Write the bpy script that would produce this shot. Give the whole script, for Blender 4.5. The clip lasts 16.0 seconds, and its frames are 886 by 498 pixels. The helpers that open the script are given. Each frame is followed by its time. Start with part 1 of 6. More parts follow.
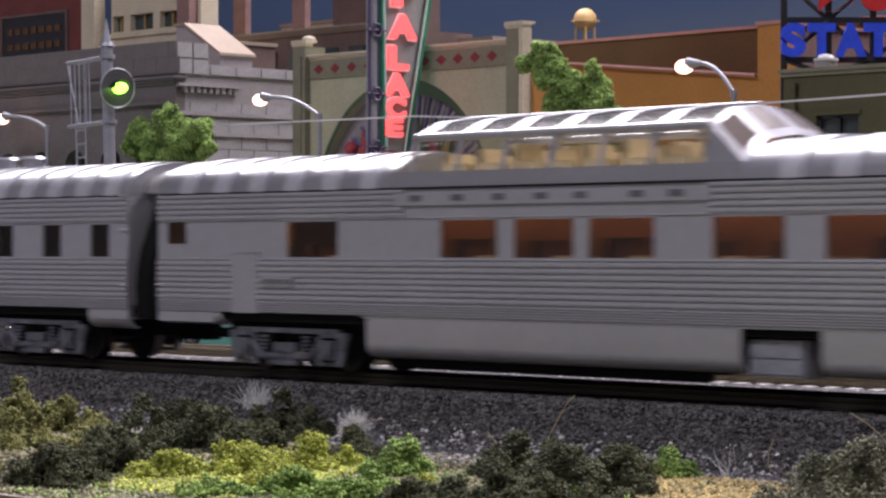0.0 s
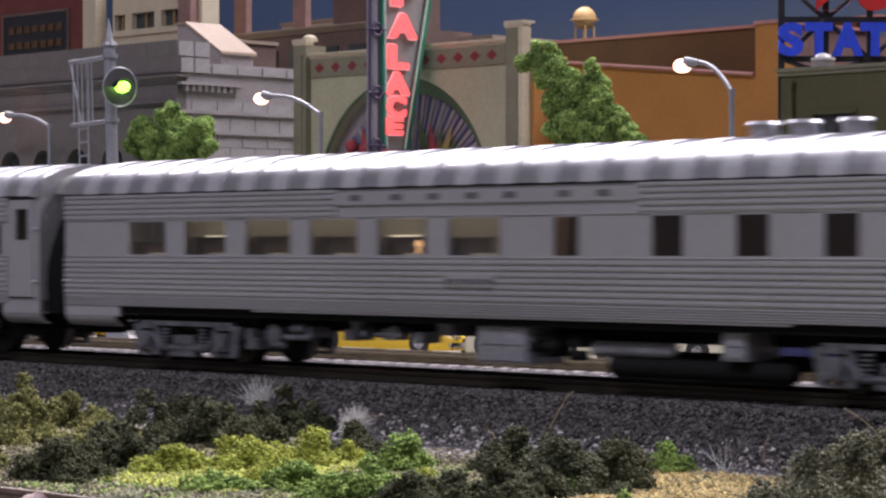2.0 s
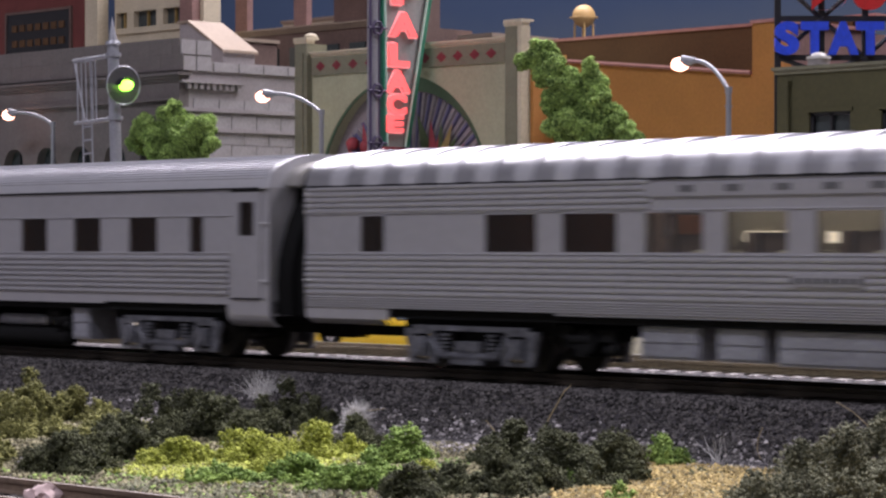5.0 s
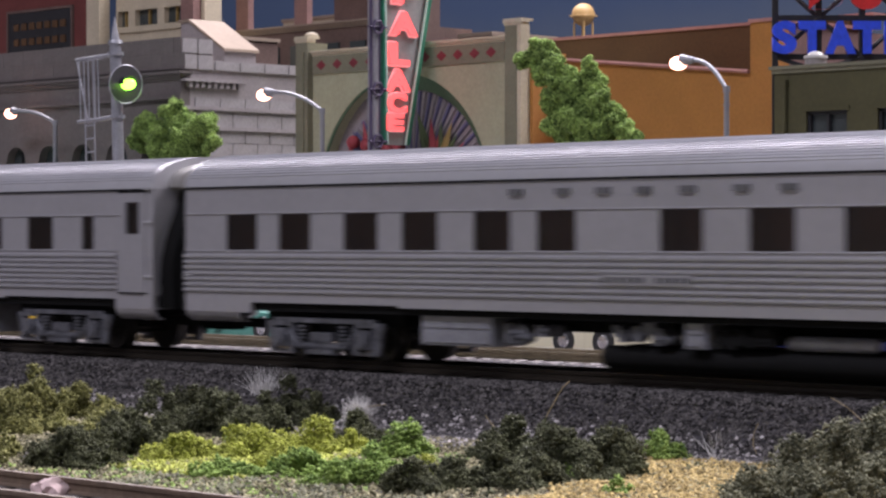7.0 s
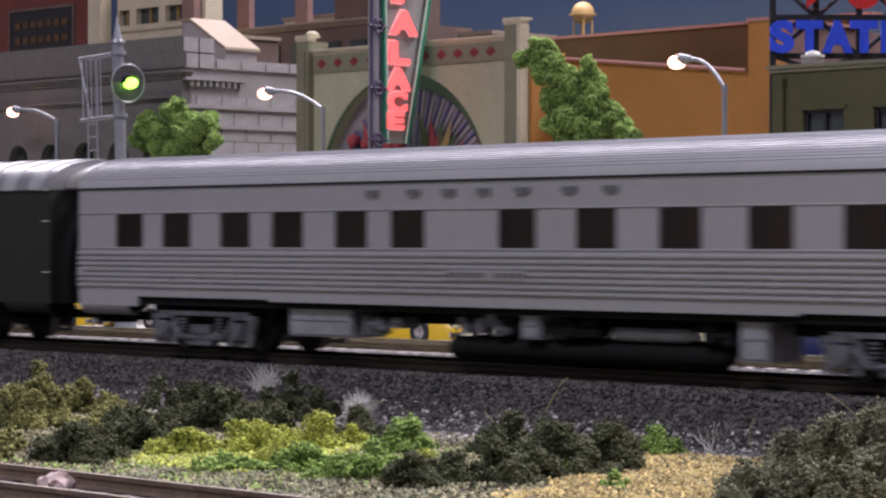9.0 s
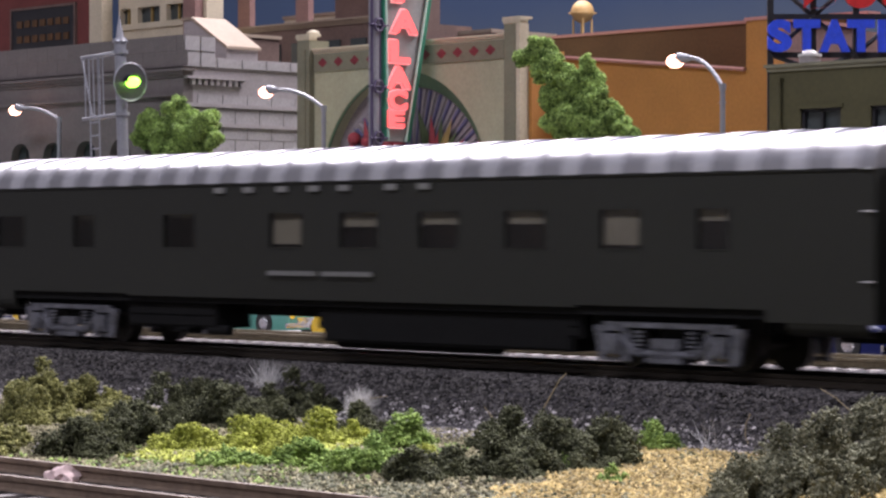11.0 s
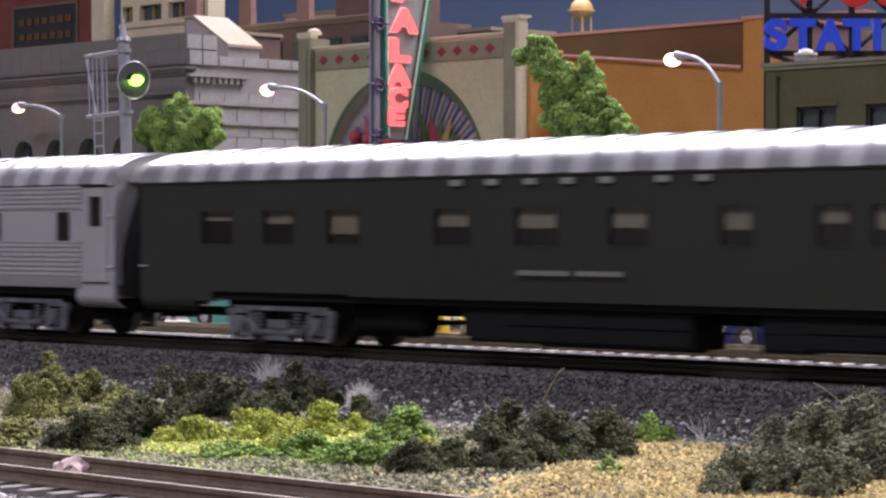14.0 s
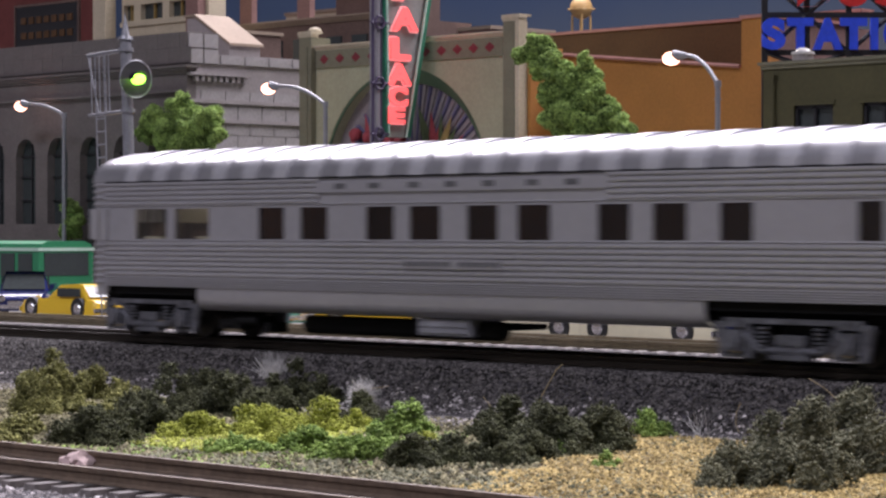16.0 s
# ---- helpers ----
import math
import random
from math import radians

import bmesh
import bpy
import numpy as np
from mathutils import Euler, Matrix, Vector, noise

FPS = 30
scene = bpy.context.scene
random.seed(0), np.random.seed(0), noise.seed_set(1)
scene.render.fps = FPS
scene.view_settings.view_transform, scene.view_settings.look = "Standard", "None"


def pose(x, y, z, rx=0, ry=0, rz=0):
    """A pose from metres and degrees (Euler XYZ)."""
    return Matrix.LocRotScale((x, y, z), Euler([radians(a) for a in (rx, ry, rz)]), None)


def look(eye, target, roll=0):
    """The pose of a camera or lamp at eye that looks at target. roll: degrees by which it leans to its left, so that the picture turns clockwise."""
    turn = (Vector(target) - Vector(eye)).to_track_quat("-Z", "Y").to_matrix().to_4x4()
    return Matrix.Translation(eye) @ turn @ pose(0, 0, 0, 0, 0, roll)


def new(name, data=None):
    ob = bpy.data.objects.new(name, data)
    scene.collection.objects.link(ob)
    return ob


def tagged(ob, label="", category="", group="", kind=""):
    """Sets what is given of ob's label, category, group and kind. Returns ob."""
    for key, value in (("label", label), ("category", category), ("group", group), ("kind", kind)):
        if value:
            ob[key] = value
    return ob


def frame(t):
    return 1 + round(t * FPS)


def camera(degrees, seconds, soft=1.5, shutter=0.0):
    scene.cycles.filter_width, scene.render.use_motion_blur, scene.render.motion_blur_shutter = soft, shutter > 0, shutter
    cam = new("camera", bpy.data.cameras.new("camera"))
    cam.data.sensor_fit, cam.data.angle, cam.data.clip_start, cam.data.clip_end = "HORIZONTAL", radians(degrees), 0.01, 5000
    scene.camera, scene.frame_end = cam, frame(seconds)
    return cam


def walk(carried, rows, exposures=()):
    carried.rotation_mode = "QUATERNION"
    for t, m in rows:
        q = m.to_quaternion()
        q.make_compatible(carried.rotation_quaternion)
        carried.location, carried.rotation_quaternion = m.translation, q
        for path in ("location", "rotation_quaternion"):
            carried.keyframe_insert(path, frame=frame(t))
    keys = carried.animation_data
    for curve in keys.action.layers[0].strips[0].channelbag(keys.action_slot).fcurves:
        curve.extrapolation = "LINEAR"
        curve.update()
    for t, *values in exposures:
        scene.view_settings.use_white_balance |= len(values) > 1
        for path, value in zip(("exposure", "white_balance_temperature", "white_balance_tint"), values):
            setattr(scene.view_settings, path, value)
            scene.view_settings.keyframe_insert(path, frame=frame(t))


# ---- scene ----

# A model railway at scale 1:87; the track runs along x, railheads at z = 0.
CLIP = 16.0
DOLLY = 0.047
TURN = radians(45.5)
cam = camera(20.315, CLIP, soft=2.45, shutter=0.6)
VIEW = Vector((-math.sin(TURN), math.cos(TURN), 0.0))


def camera_row(t):
    """The camera draws back along its view and tips down a little."""
    eye = Vector((0.0, -0.0175, 0.026)) - VIEW * (0.524 + DOLLY * t / CLIP)
    drop = (441 - (444 - 32 * t / CLIP)) / 4376.0
    return (t, look(eye, eye + VIEW - Vector((0, 0, drop))))


walk(cam, [camera_row(t) for t in (0, 1 / 30, 2, 4, 6, 8, 10, 12, 14, 16 - 1 / 30, 16)], [(t, s, 6150, 24) for t, s in ((0, -0.02), (4.4, -0.02), (6.2, 0.07), (8.8, 0.07), (9.8, 0.15), (11.2, 0.25), (12.5, 0.28), (13.9, 0.30), (15.0, 0.10), (16, -0.10))])

# ---- light ----
world = bpy.data.worlds.new("room_light")
scene.world = world
world.use_nodes = True
world.node_tree.nodes["Background"].inputs[0].default_value = (0.75, 0.78, 0.9, 1)
world.node_tree.nodes["Background"].inputs[1].default_value = 0.05


def area_lamp(name, at, target, sx, sy, watts, colour):
    data = bpy.data.lights.new(name, "AREA")
    data.shape, data.size, data.size_y, data.energy, data.color = "RECTANGLE", sx, sy, watts, colour
    ob = new(name, data)
    ob.matrix_world = look(at, target)
    return ob


# the room's ceiling lamps: one row behind the train, one over the aisle
area_lamp("ceiling_lamp", (-0.15, 0.82, 1.22), (-0.1, 0.05, 0), 1.9, 0.50, 50.0, (1.0, 0.97, 0.94))
area_lamp("ceiling_lamp", (-1.30, 0.80, 1.15), (-0.6, 0.2, 0), 0.9, 0.50, 21.0, (1.0, 0.97, 0.94))
area_lamp("ceiling_lamp", (0.1, -1.1, 1.35), (-0.1, -0.1, 0), 1.2, 0.3, 14.0, (0.93, 0.95, 1.0))


# ---- materials ----
def mat(name, colour, rough=0.6, metal=0.0, vary=0.15, size=0.01, fine=0.0012, bump=0.1, second=None, emit=0.0, spec=0.5, island=0.0):
    m = bpy.data.materials.new(name)
    m.use_nodes = True
    nt = m.node_tree
    bs = nt.nodes["Principled BSDF"]
    bs.inputs["Roughness"].default_value, bs.inputs["Metallic"].default_value = rough, metal
    bs.inputs["Specular IOR Level"].default_value = spec
    co = nt.nodes.new("ShaderNodeTexCoord")
    a, b = nt.nodes.new("ShaderNodeTexNoise"), nt.nodes.new("ShaderNodeTexNoise")
    a.inputs["Scale"].default_value, b.inputs["Scale"].default_value = 1 / size, 1 / fine
    a.inputs["Detail"].default_value, b.inputs["Detail"].default_value = 4, 3
    for n in (a, b):
        nt.links.new(co.outputs["Object"], n.inputs["Vector"])
    add = nt.nodes.new("ShaderNodeMath")
    add.operation = "ADD"
    nt.links.new(a.outputs["Fac"], add.inputs[0])
    nt.links.new(b.outputs["Fac"], add.inputs[1])
    last = add
    if island:
        geo = nt.nodes.new("ShaderNodeNewGeometry")
        mul = nt.nodes.new("ShaderNodeMath")
        mul.operation, mul.inputs[1].default_value, mul.inputs[2].default_value = "MULTIPLY_ADD", island, -island / 2
        nt.links.new(geo.outputs["Random Per Island"], mul.inputs[0])
        last = nt.nodes.new("ShaderNodeMath")
        nt.links.new(add.outputs[0], last.inputs[0])
        nt.links.new(mul.outputs[0], last.inputs[1])
    ramp = nt.nodes.new("ShaderNodeMapRange")
    ramp.inputs["From Min"].default_value, ramp.inputs["From Max"].default_value = 0.65, 1.35
    nt.links.new(last.outputs[0], ramp.inputs["Value"])
    mix = nt.nodes.new("ShaderNodeMix")
    mix.data_type = "RGBA"
    c = Vector(colour)
    lo, hi = (c * (1 - vary), Vector(second) if second else c * (1 + vary))
    mix.inputs[6].default_value, mix.inputs[7].default_value = (*lo, 1), (*hi, 1)
    nt.links.new(ramp.outputs[0], mix.inputs[0])
    nt.links.new(mix.outputs[2], bs.inputs["Base Color"])
    if bump:
        bp = nt.nodes.new("ShaderNodeBump")
        bp.inputs["Strength"].default_value, bp.inputs["Distance"].default_value = bump, fine * 0.5
        nt.links.new(b.outputs["Fac"], bp.inputs["Height"])
        nt.links.new(bp.outputs[0], bs.inputs["Normal"])
    if emit:
        bs.inputs["Emission Color"].default_value = (*colour, 1)
        bs.inputs["Emission Strength"].default_value = emit
    return m


SILVER = mat("silver_paint", (0.46, 0.455, 0.475), 0.33, 0.42, 0.07, 0.03, 0.002, 0.03)
SILVER_ROOF = mat("silver_roof", (0.50, 0.50, 0.53), 0.30, 0.72, 0.07, 0.03, 0.002, 0.03)
ROOF_BAND = mat("silver_roof_band", (0.62, 0.62, 0.65), 0.38, 0.5, 0.07, 0.03, 0.002, 0.03)
GREEN_CAR = mat("dark_green_paint", (0.0175, 0.0185, 0.0145), 0.62, 0, 0.1, 0.03, 0.002, 0.02, spec=0.45)
BLACK = mat("black_rubber", (0.008, 0.008, 0.008), 0.75, spec=0.15)
UNDER = mat("underframe_dark", (0.009, 0.009, 0.009), 0.8, spec=0.15)
GEAR_GREY = mat("equipment_grey", (0.33, 0.335, 0.37), 0.4, 0.3, 0.3, 0.006, 0.001, 0.15)
TRUCK = mat("truck_grey", (0.14, 0.143, 0.16), 0.42, 0.3, 0.6, 0.006, 0.001, 0.2)
LETTER = mat("black_lettering", (0.13, 0.13, 0.135), 0.5)
BALLAST = mat("dark_ballast", (0.055, 0.05, 0.055), 0.9, 0, 0.5, 0.004, 0.0008, 0.6)
ROADM = mat("road_surface", (0.3, 0.29, 0.28), 0.9, 0, 0.1)
# main rails: the train's shade put into a dark colour
RAIL = mat("shaded_rail_steel", (0.040, 0.032, 0.024), 0.38, 0.4)
TIE = mat("tie_wood", (0.03, 0.025, 0.022), 0.8)
TIE_PALE = mat("pale_tie", (0.5, 0.47, 0.45), 0.8, 0, 0.25, 0.004)
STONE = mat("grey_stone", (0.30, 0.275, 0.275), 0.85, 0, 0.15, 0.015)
TAN = mat("tan_plaster", (0.325, 0.325, 0.215), 0.85, 0, 0.14, 0.02)
ORANGE = mat("orange_brick", (0.40, 0.175, 0.04), 0.85, 0, 0.14, 0.02)
OLIVE = mat("olive_wall", (0.066, 0.062, 0.025), 0.8, 0, 0.16, 0.015)


def glass(name, tint, gloss=0.12, rough=0.04):
    """A thin tinted pane: see-through, with a faint mirror on top."""
    m = bpy.data.materials.new(name)
    m.use_nodes = True
    nt = m.node_tree
    nt.nodes.remove(nt.nodes["Principled BSDF"])
    t, g, x = nt.nodes.new("ShaderNodeBsdfTransparent"), nt.nodes.new("ShaderNodeBsdfGlossy"), nt.nodes.new("ShaderNodeMixShader")
    t.inputs["Color"].default_value = (*tint, 1)
    g.inputs["Roughness"].default_value = rough
    x.inputs[0].default_value = gloss
    nt.links.new(t.outputs[0], x.inputs[1])
    nt.links.new(g.outputs[0], x.inputs[2])
    nt.links.new(x.outputs[0], nt.nodes["Material Output"].inputs["Surface"])
    return m


def glow(name, colour, strength):
    m = bpy.data.materials.new(name)
    m.use_nodes = True
    bs = m.node_tree.nodes["Principled BSDF"]
    bs.inputs["Base Color"].default_value = (*colour, 1)
    bs.inputs["Emission Color"].default_value = (*colour, 1)
    bs.inputs["Emission Strength"].default_value = strength
    return m


GLASS_CLEAR = glass("clear_glass", (0.85, 0.83, 0.76), 0.10)
GLASS_WARM = glass("warm_glass", (0.75, 0.6, 0.45), 0.06)
GLASS_BROWN = glass("brown_glass", (0.62, 0.52, 0.46), 0.06, 0.3)
GLASS_SMOKE = glass("smoke_glass", (0.60, 0.58, 0.54), 0.06)
DOME_END = mat("brownish_dome_glass", (0.22, 0.18, 0.16), 0.15)
GLASS_SKY = glass("dome_roof_glass", (0.40, 0.40, 0.41), 0.06, 0.25)
REAR_RAIL = mat("yellowish_brown_rail", (0.17, 0.14, 0.085), 0.35, 0.4, 0.3, 0.006)
# front rails: the light on them put into a lighter brown than RAIL
FRONT_RAIL = mat("lit_brown_rail", (0.165, 0.12, 0.085), 0.6, 0.2, 0.35, 0.006)
TIE_GREY = mat("weathered_tie", (0.20, 0.18, 0.17), 0.85, 0, 0.4, 0.004)
WHEEL = mat("wheel_steel", (0.06, 0.055, 0.05), 0.5, 0.5)
SHADE = mat("shade_cloth", (0.54, 0.52, 0.44), 0.9)
INSIDE_BROWN = mat("brown_interior", (0.42, 0.30, 0.25), 0.8)
INSIDE_WOOD = mat("amber_wood_interior", (0.23, 0.13, 0.08), 0.6)
INSIDE_CREAM = mat("cream_interior", (0.27, 0.25, 0.19), 0.8)
SEAT_RED = mat("dark_red_seat", (0.10, 0.04, 0.025), 0.8)
HOOD = mat("hood_grey", (0.26, 0.25, 0.235), 0.6)
DOME_SEAT = mat("cream_leather_seat", (0.80, 0.66, 0.42), 0.6)
SEAT_BROWN = mat("dark_brown_seat", (0.085, 0.055, 0.042), 0.8)
PANEL_GLOW = glow("glowing_wall_panel", (1.0, 0.93, 0.75), 1.0)
GRAB = mat("bright_grab_iron", (0.8, 0.8, 0.8), 0.35, 0.3)
DISC_GREY = mat("grey_signal_disc", (0.11, 0.11, 0.11), 0.35, 0.3)
TABLE_CREAM = mat("cream_cloth", (0.62, 0.60, 0.50), 0.8)
WARM_GLOW = glow("table_lamp_glow", (1.0, 0.62, 0.3), 1.0)
STRIP_GLOW = glow("light_strip_glow", (1.0, 0.95, 0.84), 6.0)
STRIP_DIM = glow("dim_light_strip_glow", (1.0, 0.72, 0.46), 8.0)
INK_PALE = mat("pale_lettering", (0.210, 0.210, 0.200), 0.6)
CREAM = mat("cream_plaster", (0.5, 0.44, 0.32), 0.85, 0, 0.15, 0.02)
BROWN_WALL = mat("brown_brick", (0.13, 0.085, 0.07), 0.9, 0, 0.25, 0.012)
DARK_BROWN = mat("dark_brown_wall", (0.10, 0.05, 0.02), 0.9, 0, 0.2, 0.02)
RED_BRICK = mat("red_brick", (0.14, 0.035, 0.03), 0.9, 0, 0.2, 0.01)
ROSE_BROWN = mat("rose_brown_brick", (0.22, 0.13, 0.115), 0.9, 0, 0.2, 0.01)
ROSE = mat("rose_coping", (0.42, 0.20, 0.17), 0.8)
FRIEZE = mat("frieze_grey_green", (0.17, 0.165, 0.11), 0.8)
DIAMOND = mat("red_tile", (0.17, 0.02, 0.028), 0.6)
ARCH_GREEN = mat("green_arch_paint", (0.075, 0.135, 0.075), 0.7)
RAY_GREY = mat("grey_mauve_paint", (0.24, 0.21, 0.22), 0.8)
RAY_BLUE = mat("violet_ray_paint", (0.11, 0.10, 0.19), 0.8)
LEAF_RED = mat("red_leaf_paint", (0.30, 0.04, 0.05), 0.7)
LEAF_DARK = mat("dark_green_leaf_paint", (0.06, 0.085, 0.03), 0.7)
LEAF_OCHRE = mat("ochre_leaf_paint", (0.28, 0.19, 0.06), 0.7)
SIGN_GREEN = mat("green_enamel", (0.03, 0.20, 0.12), 0.35)
SIGN_PALE = mat("pale_green_trim", (0.45, 0.62, 0.52), 0.4)
SIGN_FACE = mat("grey_sign_face", (0.28, 0.29, 0.28), 0.5)
NEON_RED = glow("red_neon", (1.0, 0.12, 0.11), 1.1)
NEON_RIM = glow("pink_rim", (1.0, 0.5, 0.48), 0.35)
PYLON = mat("grey_violet_metal", (0.24, 0.235, 0.26), 0.5, 0.2)
PURPLE = mat("purple_bracket", (0.065, 0.048, 0.10), 0.5)
BLUE_LETTER = mat("blue_sign_letter", (0.035, 0.09, 0.8), 0.4)
RED_LETTER = mat("red_sign_letter", (0.6, 0.03, 0.03), 0.4)
# the bank front's stone, with that side's shade put into a darker colour
STONE_SHADED = mat("shaded_stone", (0.140, 0.122, 0.116), 0.88, 0, 0.18, 0.012)
STEEL_BLACK = mat("black_steel", (0.015, 0.015, 0.018), 0.5)
POLE = mat("grey_pole", (0.29, 0.295, 0.32), 0.4, 0.3)
LAMP_GLOW = glow("street_lamp_bulb", (1.0, 0.50, 0.32), 6.0)
GREEN_GLOW = glow("green_signal_lens", (0.36, 1.0, 0.06), 5.0)
GOLD = mat("yellowed_tank", (0.5, 0.32, 0.12), 0.5)
TAN_ROOF = mat("tan_roof", (0.28, 0.22, 0.165), 0.9)
BARK = mat("bark", (0.08, 0.055, 0.04), 0.9)
CROWN = mat("tree_foliage", (0.095, 0.185, 0.035), 0.95, 0, 0.5, 0.006, 0.001, 0.3, second=(0.40, 0.58, 0.15), island=0.7)
BUSH_OLIVE = mat("olive_foliage", (0.125, 0.135, 0.038), 0.95, 0, 0.5, 0.008, 0.001, 0.3, second=(0.39, 0.385, 0.13), island=0.45)
BUSH_DARK = mat("dark_foliage", (0.045, 0.054, 0.026), 0.95, 0, 0.5, 0.008, 0.001, 0.3, second=(0.140, 0.150, 0.072), island=0.30)
BUSH_YELLOW = mat("yellow_green_foliage", (0.25, 0.29, 0.035), 0.95, 0, 0.4, 0.008, 0.001, 0.3, second=(0.60, 0.65, 0.12), island=0.45)
BUSH_GREEN = mat("bright_green_foliage", (0.12, 0.23, 0.04), 0.95, 0, 0.4, 0.008, 0.001, 0.3, second=(0.40, 0.56, 0.14), island=0.45)
BUSH_GREY = mat("grey_green_foliage", (0.10, 0.11, 0.065), 0.95, 0, 0.5, 0.008, 0.001, 0.3, second=(0.30, 0.30, 0.19), island=0.30)
STRAW = mat("straw_turf", (0.30, 0.215, 0.075), 0.95, 0, 0.5, 0.010, 0.001, 0.3, second=(0.58, 0.44, 0.17), island=0.7)
TURF = mat("mixed_turf", (0.13, 0.115, 0.055), 0.95, 0, 0.5, 0.006, 0.001, 0.3, second=(0.38, 0.35, 0.20), island=0.8)
# bank ballast: its dark tone includes the shade of the train
STONES = mat("ballast_stone", (0.054, 0.049, 0.047), 0.85, 0, 0.6, 0.004, 0.0007, 0.3, second=(0.17, 0.156, 0.150), island=1.1)
PALE_STONES = mat("pale_stone", (0.30, 0.28, 0.28), 0.85, 0, 0.4, 0.004, 0.0007, 0.3, second=(0.75, 0.70, 0.69), island=0.9)
FIBRE = mat("white_fibre", (0.85, 0.83, 0.80), 0.6)
STALK = mat("dry_stalk", (0.45, 0.36, 0.20), 0.8)
CAR_BLUE = mat("dark_blue_paint", (0.015, 0.02, 0.09), 0.15, 0.0, 0.05)
CAR_YELLOW = mat("yellow_paint", (0.80, 0.52, 0.03), 0.25, 0.0, 0.05)
CAR_TEAL = mat("teal_paint", (0.10, 0.30, 0.24), 0.25, 0.0, 0.05)
CAR_CREAM = mat("cream_paint", (0.70, 0.65, 0.46), 0.25, 0.0, 0.05)
CAR_WHITE = mat("white_paint", (0.58, 0.57, 0.54), 0.25, 0.0, 0.05)
BUS_GREEN = mat("bus_green_paint", (0.03, 0.22, 0.10), 0.35, 0.0, 0.05)
CHROME = mat("chrome", (0.7, 0.7, 0.72), 0.12, 1.0, 0.02)
TYRE = mat("tyre_rubber", (0.02, 0.02, 0.02), 0.7)
CAR_GLASS = mat("car_glass", (0.05, 0.06, 0.06), 0.05)


# ---- mesh helpers ----
def box(bm, x0, x1, y0, y1, z0, z1):
    v = [bm.verts.new(p) for p in ((x0, y0, z0), (x1, y0, z0), (x1, y1, z0), (x0, y1, z0), (x0, y0, z1), (x1, y0, z1), (x1, y1, z1), (x0, y1, z1))]
    for f in ((0, 3, 2, 1), (4, 5, 6, 7), (0, 1, 5, 4), (1, 2, 6, 5), (2, 3, 7, 6), (3, 0, 4, 7)):
        bm.faces.new([v[i] for i in f])
    return bm


def rod(bm, a, b, r0, r1=None, n=10):
    """A tapered round bar from a to b."""
    a, b = Vector(a), Vector(b)
    r1 = r0 if r1 is None else r1
    q = (b - a).to_track_quat("Z", "Y")
    rings = []
    for p, r in ((a, r0), (b, r1)):
        rings.append([bm.verts.new(p + q @ Vector((r * math.cos(2 * math.pi * i / n), r * math.sin(2 * math.pi * i / n), 0))) for i in range(n)])
    for i in range(n):
        bm.faces.new((rings[0][i], rings[0][(i + 1) % n], rings[1][(i + 1) % n], rings[1][i]))
    bm.faces.new(rings[0][::-1])
    bm.faces.new(rings[1])
    return bm


def sweep(bm, profile, x0, x1, close=True):
    """A profile of (y, z) drawn along x."""
    a = [bm.verts.new((x0, y, z)) for y, z in profile]
    b = [bm.verts.new((x1, y, z)) for y, z in profile]
    n = len(profile)
    for i in range(n if close else n - 1):
        bm.faces.new((a[i], a[(i + 1) % n], b[(i + 1) % n], b[i]))
    if close:
        bm.faces.new(a[::-1])
        bm.faces.new(b)
    return bm


def tube(bm, pts, r, n=8, closed=False):
    """A round bar bent along points, in one piece."""
    pts = [Vector(p) for p in pts]
    m = len(pts)
    rings = []
    for i, p in enumerate(pts):
        a = pts[(i - 1) % m] if closed or i > 0 else p
        b = pts[(i + 1) % m] if closed or i < m - 1 else p
        q = (b - a).to_track_quat("Z", "Y")
        rings.append([bm.verts.new(p + q @ Vector((r * math.cos(2 * math.pi * k / n), r * math.sin(2 * math.pi * k / n), 0))) for k in range(n)])
    for i in range(m if closed else m - 1):
        a, b = rings[i], rings[(i + 1) % m]
        for k in range(n):
            bm.faces.new((a[k], a[(k + 1) % n], b[(k + 1) % n], b[k]))
    if not closed:
        bm.faces.new(rings[0][::-1])
        bm.faces.new(rings[-1])
    return bm


def part(name, bm, material, parent=None, label="", smooth=False):
    bmesh.ops.recalc_face_normals(bm, faces=bm.faces[:])
    me = bpy.data.meshes.new(name)
    bm.to_mesh(me)
    bm.free()
    me.materials.append(material)
    me.shade_smooth()
    me.set_sharp_from_angle(angle=radians(40))
    ob = new(name, me)
    if parent:
        ob.parent = parent
    if label:
        ob["label"] = label
    return ob


def B():
    return bmesh.new()


def thing(name, at, label, category, group="", kind=""):
    ob = new(name)
    ob.location = at
    ob.empty_display_size = 0.01
    return tagged(ob, label, category, group, kind)


# ---- ground and tracks ----
def ground_z(y):
    keys = ((-3, -0.02), (-0.24, -0.0150), (-0.215, -0.0113), (-0.172, -0.0113), (-0.158, -0.0140), (-0.047, -0.0135), (-0.0265, -0.0045), (-0.0165, -0.0041), (0.098, -0.0041), (0.112, -0.0066), (9, -0.0066))
    for (a, za), (b, zb) in zip(keys, keys[1:]):
        if y <= b:
            return za + (zb - za) * (y - a) / (b - a)
    return keys[-1][1]


bm = B()
ys = [-3, -1, -0.5] + [-0.3 + 0.005 * i for i in range(90)] + [0.3, 0.8, 2]
xs = [-3, -1.2] + [-0.8 + 0.02 * i for i in range(70)] + [1, 3]
grid = [[bm.verts.new((x, y, ground_z(y))) for x in xs] for y in ys]
for j in range(len(ys) - 1):
    for i in range(len(xs) - 1):
        bm.faces.new((grid[j][i], grid[j][i + 1], grid[j + 1][i + 1], grid[j + 1][i]))
